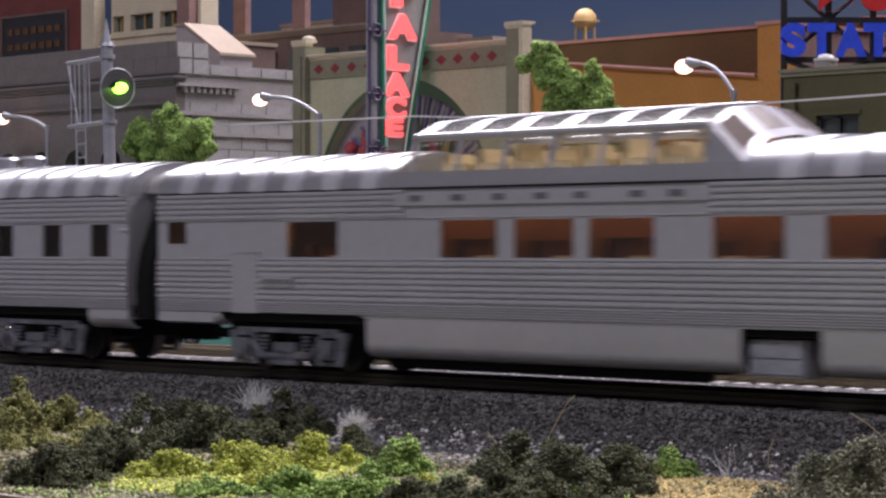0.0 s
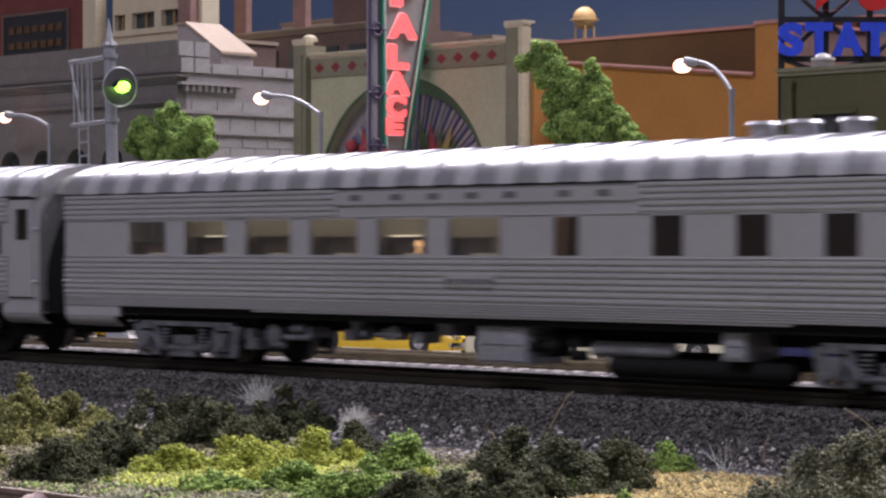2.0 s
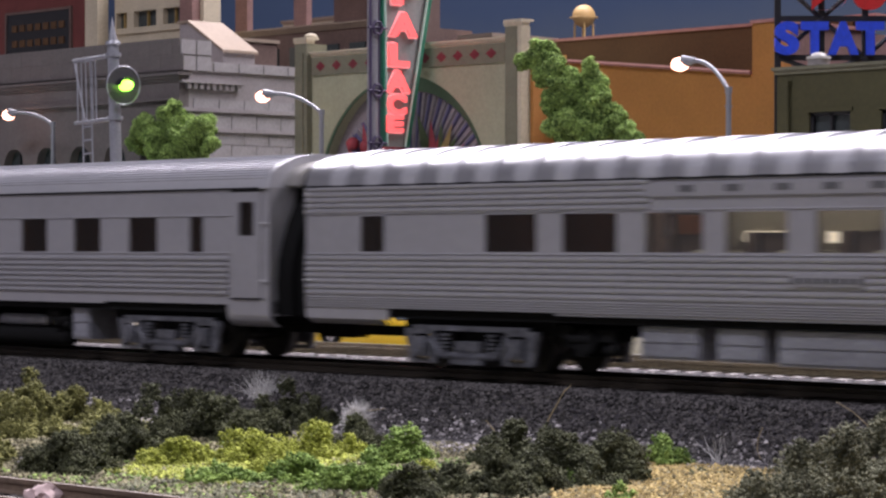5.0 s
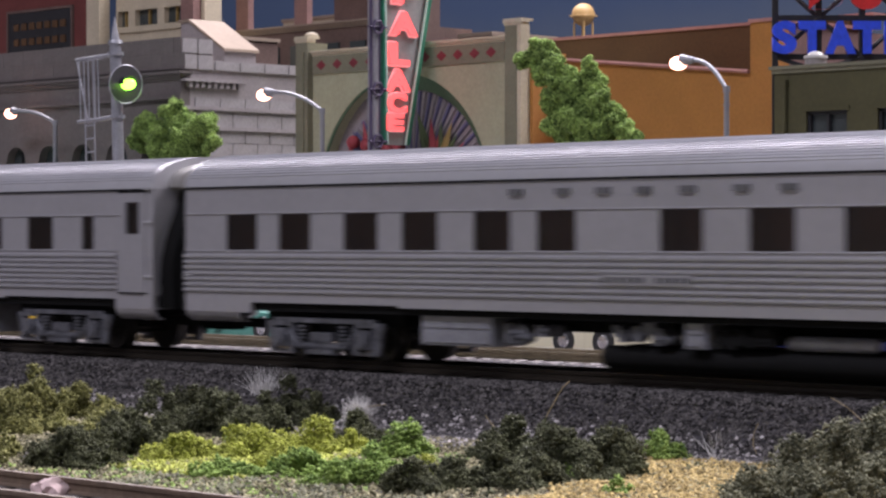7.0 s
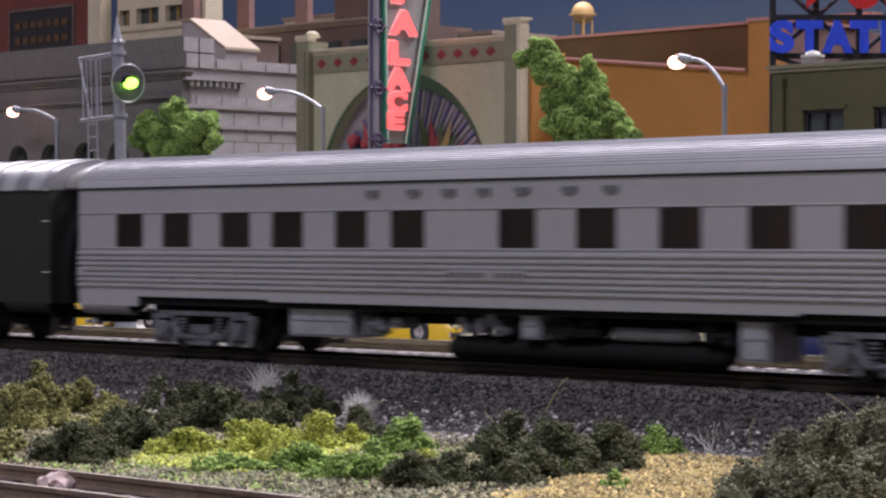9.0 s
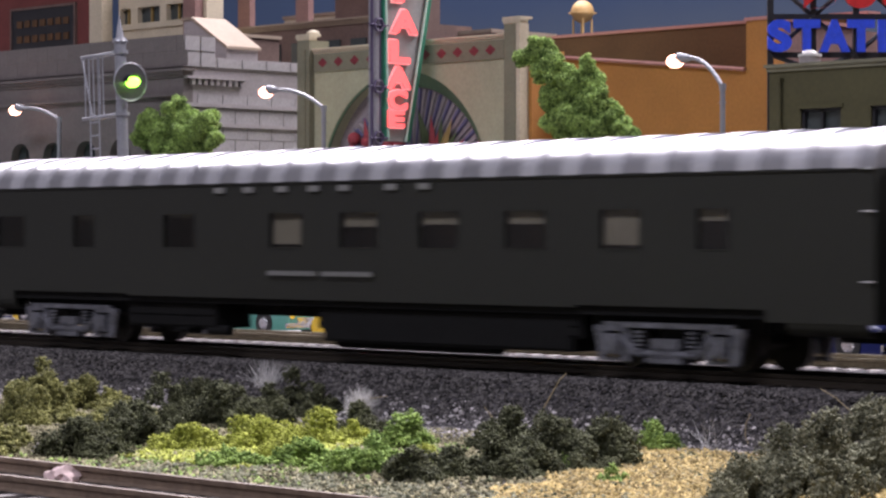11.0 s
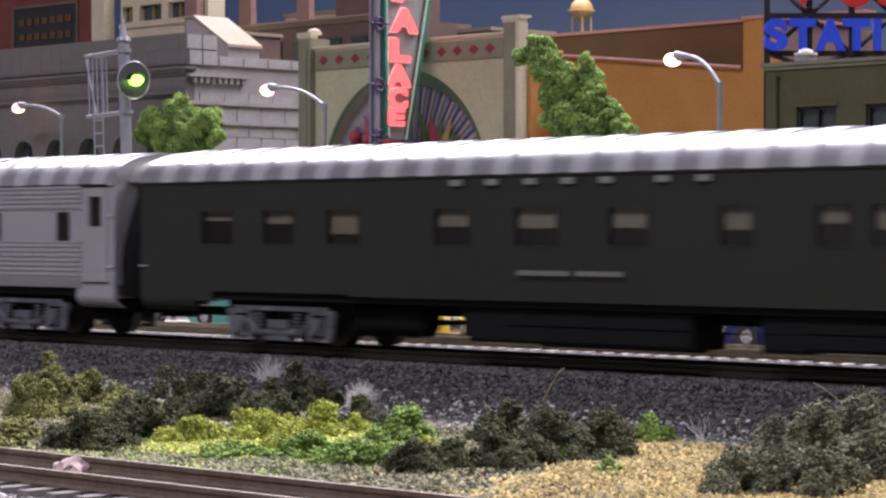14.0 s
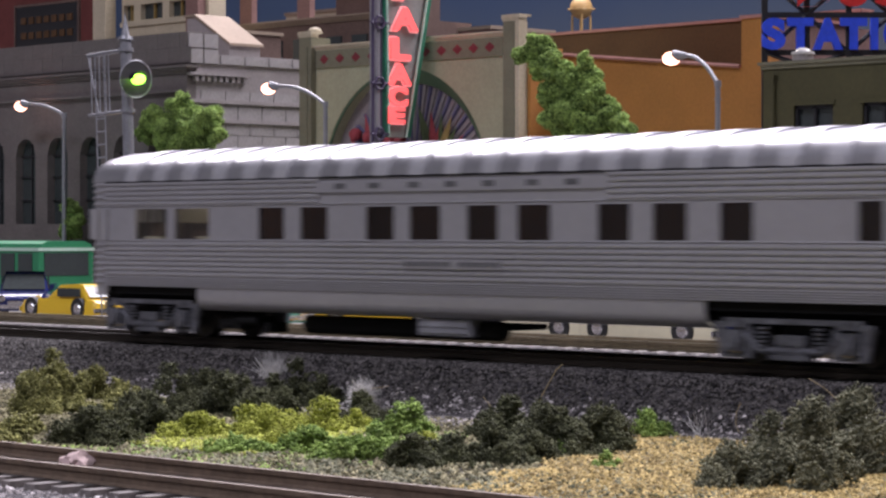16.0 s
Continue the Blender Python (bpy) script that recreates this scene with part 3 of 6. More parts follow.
def bank():
    t = thing("stone_bank", (0, 0, 0), "grey stone-block bank with arched windows and a parapet", "building")
    X, Y = -0.4419, 0.26
    arches = [(-0.5715 - 0.0255 * k, 0.0160) for k in range(-4, 3)]
    bm = B()
    zs, zt = 0.062, 0.108
    x = -0.72
    for ax, w in sorted(arches):
        box(bm, x, ax, Y, Y + 0.005, -0.0042, zt)
        box(bm, ax, ax + w, Y, Y + 0.005, -0.0042, 0.0300)
        n = 10
        for i in range(n):
            xa, xb = ax + w * i / n, ax + w * (i + 1) / n
            ca = zs + math.sqrt(max(0, (w / 2) ** 2 - (xa - ax - w / 2) ** 2))
            cb = zs + math.sqrt(max(0, (w / 2) ** 2 - (xb - ax - w / 2) ** 2))
            f = [bm.verts.new(p) for p in ((xa, Y, ca), (xb, Y, cb), (xb, Y, zt), (xa, Y, zt))]
            bm.faces.new(f)
            g = [bm.verts.new(p) for p in ((xa, Y + 0.005, ca), (xb, Y + 0.005, cb), (xb, Y, cb), (xa, Y, ca))]
            bm.faces.new(g)
        x = ax + w
    box(bm, x, X, Y, Y + 0.005, -0.0042, zt)
    bmesh.ops.remove_doubles(bm, verts=bm.verts[:], dist=1e-6)
    part("front_wall", bm, STONE_SHADED, t)
    for ax, w in arches:
        bm = B()
        box(bm, ax - 0.0005, ax + w + 0.0005, Y + 0.0042, Y + 0.0048, 0.0295, zs + w / 2 + 0.001)
        win = part("arched_window", bm, CAR_GLASS, t)
        bm = B()
        box(bm, ax + w / 2 - 0.0004, ax + w / 2 + 0.0004, Y + 0.0034, Y + 0.0042, 0.03, zs + w / 2)
        for z in (0.041, 0.052, 0.062):
            box(bm, ax, ax + w, Y + 0.0034, Y + 0.0041, z - 0.0004, z + 0.0004)
        part("mullion", bm, STEEL_BLACK, win)
        bm = B()
        box(bm, ax + 0.004, ax + 0.010, Y - 0.0006, Y, 0.010, 0.022)
        part("basement_vent", bm, STEEL_BLACK, t)
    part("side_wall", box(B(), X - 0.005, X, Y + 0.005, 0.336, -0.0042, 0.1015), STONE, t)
    part("roof_deck", box(B(), -0.72, X - 0.005, Y + 0.005, 0.336, 0.0985, 0.1005), TAN_ROOF, t)
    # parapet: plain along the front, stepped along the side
    part("parapet", box(B(), -0.72, X + 0.0008, Y - 0.0008, Y + 0.0168, 0.1000, 0.1138), STONE_SHADED, t)
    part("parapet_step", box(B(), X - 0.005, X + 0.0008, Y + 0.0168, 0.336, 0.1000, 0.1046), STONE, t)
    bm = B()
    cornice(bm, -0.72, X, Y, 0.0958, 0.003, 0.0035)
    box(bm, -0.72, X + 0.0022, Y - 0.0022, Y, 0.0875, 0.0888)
    part("cornice", bm, STONE_SHADED, t)
    bm = B()
    for k in range(9):
        box(bm, X, X + 0.0022, Y + 0.003 + 0.0034 * k, Y + 0.0048 + 0.0034 * k, 0.0925, 0.0950)
    box(bm, X, X + 0.0030, Y, Y + 0.034, 0.0950, 0.0962)
    part("dentil", bm, STONE, t)
    bm = B()
    for z in (0.0830, 0.0745):
        box(bm, X, X + 0.0018, Y + 0.001, 0.336, z, z + 0.0016)
    part("string_course", bm, STONE, t)
    # stone blocks, proud of the joints
    cache = {}
    rnd = random.Random(4)

    def block(sx, sy, sz, at, parent=t, face=None):
        key = (round(sx, 5), round(sy, 5), round(sz, 5), face)
        if key not in cache:
            me = bpy.data.meshes.new("stone_block")
            b = box(B(), 0, sx, 0, sy, 0, sz)
            bmesh.ops.recalc_face_normals(b, faces=b.faces[:])
            b.to_mesh(me)
            b.free()
            me.materials.append(face or STONE_VARY)
            cache[key] = me
        ob = new("stone_block", cache[key])
        ob.parent = parent
        ob.location = at
    for j in range(9):
        z = 0.0368 + 0.0065 * j
        y = Y + 0.0006 + (0.007 if j % 2 else 0.0)
        while y < 0.326:
            if not 0.0915 < z + 0.003 < 0.0965:
                block(0.0008, 0.0136, 0.0062, (X - 0.0003, y, z))
            y += 0.0140
    for y, z in ((Y, 0.1003), (Y + 0.0086, 0.1003), (Y, 0.1071), (Y + 0.0086, 0.1071)):
        block(0.0006, 0.0078, 0.0062, (X + 0.0008, y, z))
    for k in range(4):
        block(0.0006, 0.0134, 0.0038, (X + 0.0008, Y + 0.018 + 0.0140 * k, 0.1004))
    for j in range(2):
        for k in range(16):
            block(0.01565, 0.0002, 0.0067, (-0.6905 + 0.0158 * k - (0.0079 if j else 0), Y - 0.0010, 0.1003 + 0.0068 * j), t, STONE_SHADED)
    # roof hatch with a sloping lid
    h = thing("roof_hatch", (0, 0, 0), "tan sloping roof hatch on the bank", "roof hatch")
    bm = B()
    ya, yb = 0.2905, 0.3085
    outline = [(-0.480, 0.1005), (-0.450, 0.1005), (-0.450, 0.1100), (-0.474, 0.1240), (-0.480, 0.1240)]
    a = [bm.verts.new((px, ya, pz)) for px, pz in outline]
    b = [bm.verts.new((px, yb, pz)) for px, pz in outline]
    bm.faces.new(a), bm.faces.new(b[::-1])
    for k in range(5):
        bm.faces.new((a[k], b[k], b[(k + 1) % 5], a[(k + 1) % 5]))
    part("hatch_box", bm, STONE, h)
    bm = B()
    lid = [(-0.4485, 0.1098), (-0.4487, 0.1110), (-0.4735, 0.1253), (-0.481, 0.1253), (-0.481, 0.1241), (-0.474, 0.1241)]
    a = [bm.verts.new((px, ya - 0.001, pz)) for px, pz in lid]
    b = [bm.verts.new((px, yb + 0.001, pz)) for px, pz in lid]
    bm.faces.new(a), bm.faces.new(b[::-1])
    for k in range(6):
        bm.faces.new((a[k], b[k], b[(k + 1) % 6], a[(k + 1) % 6]))
    part("hatch_lid", bm, TAN_ROOF, h)


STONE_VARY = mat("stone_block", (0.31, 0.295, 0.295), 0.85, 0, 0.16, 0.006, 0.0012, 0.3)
bank()


def tall_block():
    """The red-brick and cream block behind the bank."""
    Y = 0.45
    t = thing("brick_hotel", (0, 0, 0), "dark red brick building with a framed dark panel", "building")
    part("wall", box(B(), -1.1, -0.7650, Y, 0.4555, -0.0065, 0.19), RED_BRICK, t)
    part("corner_column", box(B(), -0.7650, -0.7530, Y - 0.002, 0.4555, -0.0065, 0.19), CREAM, t)
    bm = B()
    box(bm, -0.8440, -0.7810, Y - 0.0010, Y, 0.1375, 0.1620)
    panel = part("wall_panel", bm, STEEL_BLACK, t, "black panel with faint lettering")
    bm = B()
    for p in ((-0.8455, -0.7795, 0.1620, 0.1635), (-0.8455, -0.8440, 0.137, 0.1620), (-0.7810, -0.7795, 0.137, 0.1620)):
        box(bm, p[0], p[1], Y - 0.0016, Y, p[2], p[3])
    part("panel_frame", bm, BROWN_WALL, panel)
    for j, z in enumerate((0.1515, 0.1425)):
        for k in range(7):
            bm = B()
            x = -0.838 + 0.0078 * k
            box(bm, x, x + 0.0050, Y - 0.0016, Y - 0.0010, z, z + 0.0040)
            part("lettering", bm, DARK_BROWN, panel)
    c = thing("cream_hotel", (0, 0, 0), "cream building with tall windows behind the bank", "building")
    bm = B()
    ops = [(-0.7515, 0.0098), (-0.7353, 0.0205), (-0.7087, 0.0170)]
    x = -0.7529
    for ox, w in ops:
        box(bm, x, ox, Y + 0.01, Y + 0.016, -0.0065, 0.19)
        box(bm, ox, ox + w, Y + 0.01, Y + 0.016, -0.0065, 0.1490)
        box(bm, ox, ox + w, Y + 0.01, Y + 0.016, 0.1580, 0.19)
        x = ox + w
    box(bm, x, -0.6728, Y + 0.01, Y + 0.016, -0.0065, 0.19)
    box(bm, -0.7529, -0.6728, Y + 0.016, Y + 0.022, -0.0065, 0.19)
    bmesh.ops.remove_doubles(bm, verts=bm.verts[:], dist=1e-6)
    part("wall", bm, CREAM, c)
    for ox, w in ops:
        win = part("window", box(B(), ox, ox + w, Y + 0.0135, Y + 0.0145, 0.149, 0.158), CAR_GLASS, c)
        part("window_bar", box(B(), ox + w / 2 - 0.0006, ox + w / 2 + 0.0006, Y + 0.012, Y + 0.0134, 0.149, 0.158), LEAF_OCHRE, win)
    part("sill", box(B(), -0.7529, -0.6728, Y + 0.0085, Y + 0.01, 0.1455, 0.1480), CREAM, c)
    part("column", box(B(), -0.6862, -0.6755, Y + 0.004, Y + 0.0098, -0.0065, 0.19), ROSE_BROWN, c)
    b = thing("brown_house", (0, 0, 0), "brown brick building with a pale cornice", "building")
    part("wall", box(B(), -0.745, -0.565, 0.5, 0.56, -0.0065, 0.1425), BROWN_WALL, b)
    bm = B()
    cornice(bm, -0.745, -0.565, 0.5, 0.1425, 0.003, 0.0035)
    part("cornice", bm, TAN_ROOF, b)
    for x in (-0.668, -0.646, -0.618, -0.597):
        win = part("window", box(B(), x, x + 0.012, 0.4988, 0.5, 0.120, 0.1345), CAR_GLASS, b)
        part("sill", box(B(), x - 0.001, x + 0.013, 0.4972, 0.5, 0.118, 0.120), TAN_ROOF, win)
    for x, z, m in ((-0.6999, 0.19, ROSE_BROWN), (-0.6495, 0.19, ROSE_BROWN)):
        s = thing("chimney", (x, 0.505, 0.146), "rose-brown square chimney stack", "chimney", "chimneys behind the bank")
        part("shaft", box(B(), 0, 0.0106, 0, 0.004, 0, 0.045), m, s)
        part("cap", box(B(), -0.001, 0.0116, -0.001, 0.010, 0.045, 0.048), TAN_ROOF, s)
    d = thing("pale_house", (0, 0, 0), "pale flat-roofed house in the distance", "building")
    part("wall", box(B(), -0.792, -0.7424, 0.62, 0.64, -0.0065, 0.1645), CREAM, d)
    part("coping", box(B(), -0.793, -0.7414, 0.619, 0.641, 0.1645, 0.1665), TAN_ROOF, d)
    g = thing("grey_house", (0, 0, 0), "tall brown house with a flat roof behind the theatre", "building")
    part("wall", box(B(), -0.722, -0.692, 0.6, 0.66, -0.0065, 0.180), BROWN_WALL, g)
    part("coping", box(B(), -0.723, -0.691, 0.599, 0.661, 0.180, 0.182), TAN_ROOF, g)
    k = thing("low_brown_house", (0, 0, 0), "low dark brown house behind the bank parapet", "building")
    part("wall", box(B(), -0.664, -0.588, 0.40, 0.44, -0.0065, 0.1300), BROWN_WALL, k)
    part("coping", box(B(), -0.665, -0.587, 0.399, 0.441, 0.1300, 0.1318), TAN_ROOF, k)
    e = thing("long_house", (0, 0, 0), "long brown house with a tan roof edge", "building")
    part("wall", box(B(), -0.60, -0.5400, 0.55, 0.6, -0.0065, 0.1375), ROSE_BROWN, e)
    part("coping", box(B(), -0.601, -0.5390, 0.549, 0.601, 0.1375, 0.1395), TAN_ROOF, e)


tall_block()


def water_tower():
    t = thing("water_tower", (-0.7463, 0.85, 0.1814), "small yellowed water tower with a round tank", "water tower")
    bm = B()
    bmesh.ops.create_uvsphere(bm, u_segments=24, v_segments=14, radius=0.0078)
    part("tank", bm, GOLD, t)
    for a in range(4):
        bm = B()
        c, s = math.cos(math.pi / 4 + a * math.pi / 2), math.sin(math.pi / 4 + a * math.pi / 2)
        rod(bm, (0.0062 * c, 0.0062 * s, -0.005), (0.0085 * c, 0.0085 * s, -0.1879), 0.0008, n=6)
        part("leg", bm, GOLD, t)
    bm = B()
    rod(bm, (0, 0, -0.1879), (0, 0, -0.007), 0.0012, n=8)
    part("riser_pipe", bm, GOLD, t)
    bm = B()
    for k in range(16):
        a0, a1 = math.pi * k / 8, math.pi * (k + 1) / 8
        rod(bm, (0.0095 * math.cos(a0), 0.0095 * math.sin(a0), -0.001), (0.0095 * math.cos(a1), 0.0095 * math.sin(a1), -0.001), 0.0004, n=6)
    part("walkway", bm, GOLD, t)


water_tower()


def backdrop():
    m = bpy.data.materials.new("painted_sky")
    m.use_nodes = True
    nt = m.node_tree
    bs = nt.nodes["Principled BSDF"]
    bs.inputs["Roughness"].default_value = 0.95
    co = nt.nodes.new("ShaderNodeTexCoord")
    sep = nt.nodes.new("ShaderNodeSeparateXYZ")
    no = nt.nodes.new("ShaderNodeTexNoise")
    no.inputs["Scale"].default_value, no.inputs["Detail"].default_value = 9.0, 5
    nt.links.new(co.outputs["Object"], no.inputs["Vector"])
    nt.links.new(co.outputs["Object"], sep.inputs[0])
    ad = nt.nodes.new("ShaderNodeMath")
    ad.operation, ad.inputs[1].default_value = "MULTIPLY_ADD", 0.06
    nt.links.new(no.outputs["Fac"], ad.inputs[0])
    nt.links.new(sep.outputs["Z"], ad.inputs[2])
    mr = nt.nodes.new("ShaderNodeValToRGB")
    mr.color_ramp.elements[0].position, mr.color_ramp.elements[0].color = 0.16, (0.075, 0.09, 0.10, 1)
    mr.color_ramp.elements[1].position, mr.color_ramp.elements[1].color = 0.26, (0.022, 0.043, 0.092, 1)
    nt.links.new(ad.outputs[0], mr.inputs[0])
    nt.links.new(mr.outputs[0], bs.inputs["Base Color"])
    tagged(part("backdrop", box(B(), -3.0, 3.0, 1.15, 1.16, -0.2, 1.6), m), "painted dark blue sky backdrop with hazy hills", "backdrop", kind="structure")


backdrop()


def room():
    wallm = mat("room_wall_paint", (0.5, 0.5, 0.5), 0.9, 0, 0.05, 0.2, 0.01, 0.02)
    for n, b in (("wall_south", (-3, 3, -2.52, -2.5, -1.1, 1.6)), ("wall_east", (3, 3.02, -2.5, 1.15, -1.1, 1.6)), ("wall_west", (-3.02, -3, -2.5, 1.15, -1.1, 1.6)), ("ceiling", (-3, 3, -2.5, 1.15, 1.6, 1.62))):
        tagged(part(n, box(B(), *b), wallm), "plain grey layout room " + n.split("_")[0], n.split("_")[0], kind="structure")


room()


def street_lamp(pole, head, label):
    """pole: top of the post; head: place of the lamp."""
    x, y, z = pole
    hx, hy, hz = head
    t = thing("street_lamp", (x, y, -0.0042), label, "street lamp", "street lamps along the tracks")
    h = z + 0.0042
    bm = B()
    rod(bm, (0, 0, 0), (0, 0, h), 0.0011, 0.0009, 12)
    rod(bm, (0, 0, 0), (0, 0, 0.004), 0.0020, 0.0015, 12)
    rod(bm, (0, 0, h - 0.001), (0, 0, h + 0.0012), 0.0012, n=12)
    rod(bm, (0, 0, h - 0.0055), (0, 0, h - 0.0048), 0.0012, n=12)
    part("post", bm, POLE, t)
    dx, dy, dz = hx - x, hy - y, hz - z
    bend = [Vector((dx * u, dy * u, h + dz * (1 - (1 - u) ** 2.2))) for u in np.linspace(0, 1, 11)]
    last = bend[-1]
    part("arm", tube(B(), bend, 0.00075), POLE, t)
    d = Vector((dx, dy, 0)).normalized()
    bm = B()
    rod(bm, last - d * 0.001, last + d * 0.0040, 0.0010, 0.0022, 12)
    head_part = part("lamp_head", bm, POLE, t)
    bm = B()
    bmesh.ops.create_uvsphere(bm, u_segments=16, v_segments=10, radius=0.0026, matrix=Matrix.Translation(last + d * 0.0056 - Vector((0, 0, 0.0008))) @ Matrix.Diagonal((1.35, 1.0, 0.9, 1)))
    part("bulb", bm, LAMP_GLOW, head_part, "glowing warm bulb")


street_lamp((-0.5120, 0.245, 0.0790), (-0.5402, 0.245, 0.0852), "grey street lamp with a glowing curved-arm head")
street_lamp((-0.3345, 0.245, 0.0774), (-0.3640, 0.245, 0.0860), "grey street lamp with a glowing curved-arm head")
street_lamp((-0.1325, 0.245, 0.0770), (-0.1477, 0.245, 0.0876), "grey street lamp with a glowing curved-arm head")


def signal_mast():
    x, y = -0.2578, 0.09
    t = thing("railway_signal", (x, y, -0.0035), "grey railway signal mast showing a green light", "railway signal")
    t.rotation_euler = (0, radians(-2.5), 0)
    bm = B()
    rod(bm, (0, 0, 0), (0, 0, 0.0945), 0.0019, 0.0019, 16)
    rod(bm, (0, 0, 0), (0, 0, 0.006), 0.0040, 0.0030, 16)
    part("mast", bm, POLE, t)
    bm = B()
    rod(bm, (0, 0, 0.0945), (0, 0, 0.0957), 0.0026, 0.0022, 16)
    rod(bm, (0, 0, 0.0957), (0, 0, 0.1035), 0.0015, 0.0001, 16)
    part("finial", bm, POLE, t)
    aim = Vector((0.985, -0.10, -0.10)).normalized()
    c = Vector((0.0050, 0.0, 0.0808))
    bm = B()
    rod(bm, c - aim * 0.0006, c, 0.0061, n=32)
    disc = part("target_disc", bm, DISC_GREY, t, "dark grey round signal target")
    bm = B()
    ring = [c + aim.to_track_quat("Z", "Y") @ Vector((0.0062 * math.cos(2 * math.pi * i / 28), 0.0062 * math.sin(2 * math.pi * i / 28), 0)) for i in range(28)]
    tube(bm, ring, 0.0003, 6, True)
    part("disc_rim", bm, POLE, disc)
    bm = B()
    bmesh.ops.create_uvsphere(bm, u_segments=16, v_segments=10, radius=0.0019, matrix=Matrix.Translation(c + aim * 0.0016) @ Matrix.Diagonal((1.7, 1, 0.95, 1)))
    part("lens", bm, GREEN_GLOW, disc, "glowing green lens")
    bm = B()
    q = aim.to_track_quat("Z", "Y")
    for i in range(10):
        a0, a1 = math.pi * i / 10, math.pi * (i + 1) / 10
        p = [c + q @ Vector((0.0027 * math.cos(a), 0.0027 * math.sin(a), d)) for a, d in ((a0, 0), (a1, 0), (a1, 0.0030), (a0, 0.0030))]
        bm.faces.new([bm.verts.new(v) for v in p])
    part("hood", bm, STEEL_BLACK, disc)
    bm = B()
    rod(bm, (0, 0, 0.0905), (0, 0, 0.0918), 0.0026, n=14)
    rod(bm, (0, 0, 0.0700), (0, 0, 0.0712), 0.0026, n=14)
    rod(bm, (0, 0, 0.0823), (c.x, c.y, c.z), 0.0010, n=8)
    part("collar", bm, POLE, t)
    # platform rail and ladder, standing off to one side
    bm = B()
    for z in (0.0912, 0.0706):
        rod(bm, (-0.0215, 0, z), (0, 0, z), 0.0006, n=8)
        rod(bm, (-0.0215, 0.004, z), (0, 0.002, z), 0.0004, n=8)
    for xx in (-0.0213, -0.0165, -0.0130, -0.0112):
        rod(bm, (xx, 0.001, 0.0706), (xx, 0.001, 0.0912), 0.00024, n=6)
    rod(bm, (-0.0213, 0, 0.0912), (-0.0160, 0, 0.0706), 0.0003, n=6)
    part("platform_rail", bm, POLE, t)
    bm = B()
    for dxx in (-0.0175, -0.0125):
        rod(bm, (dxx, 0, 0.0), (dxx, 0, 0.0905), 0.00028, n=6)
    part("ladder_rail", bm, POLE, t)
    for k in range(16):
        bm = B()
        rod(bm, (-0.0175, 0, 0.003 + 0.0044 * k), (-0.0125, 0, 0.003 + 0.0044 * k), 0.00035, n=6)
        part("rung", bm, POLE, t)


signal_mast()


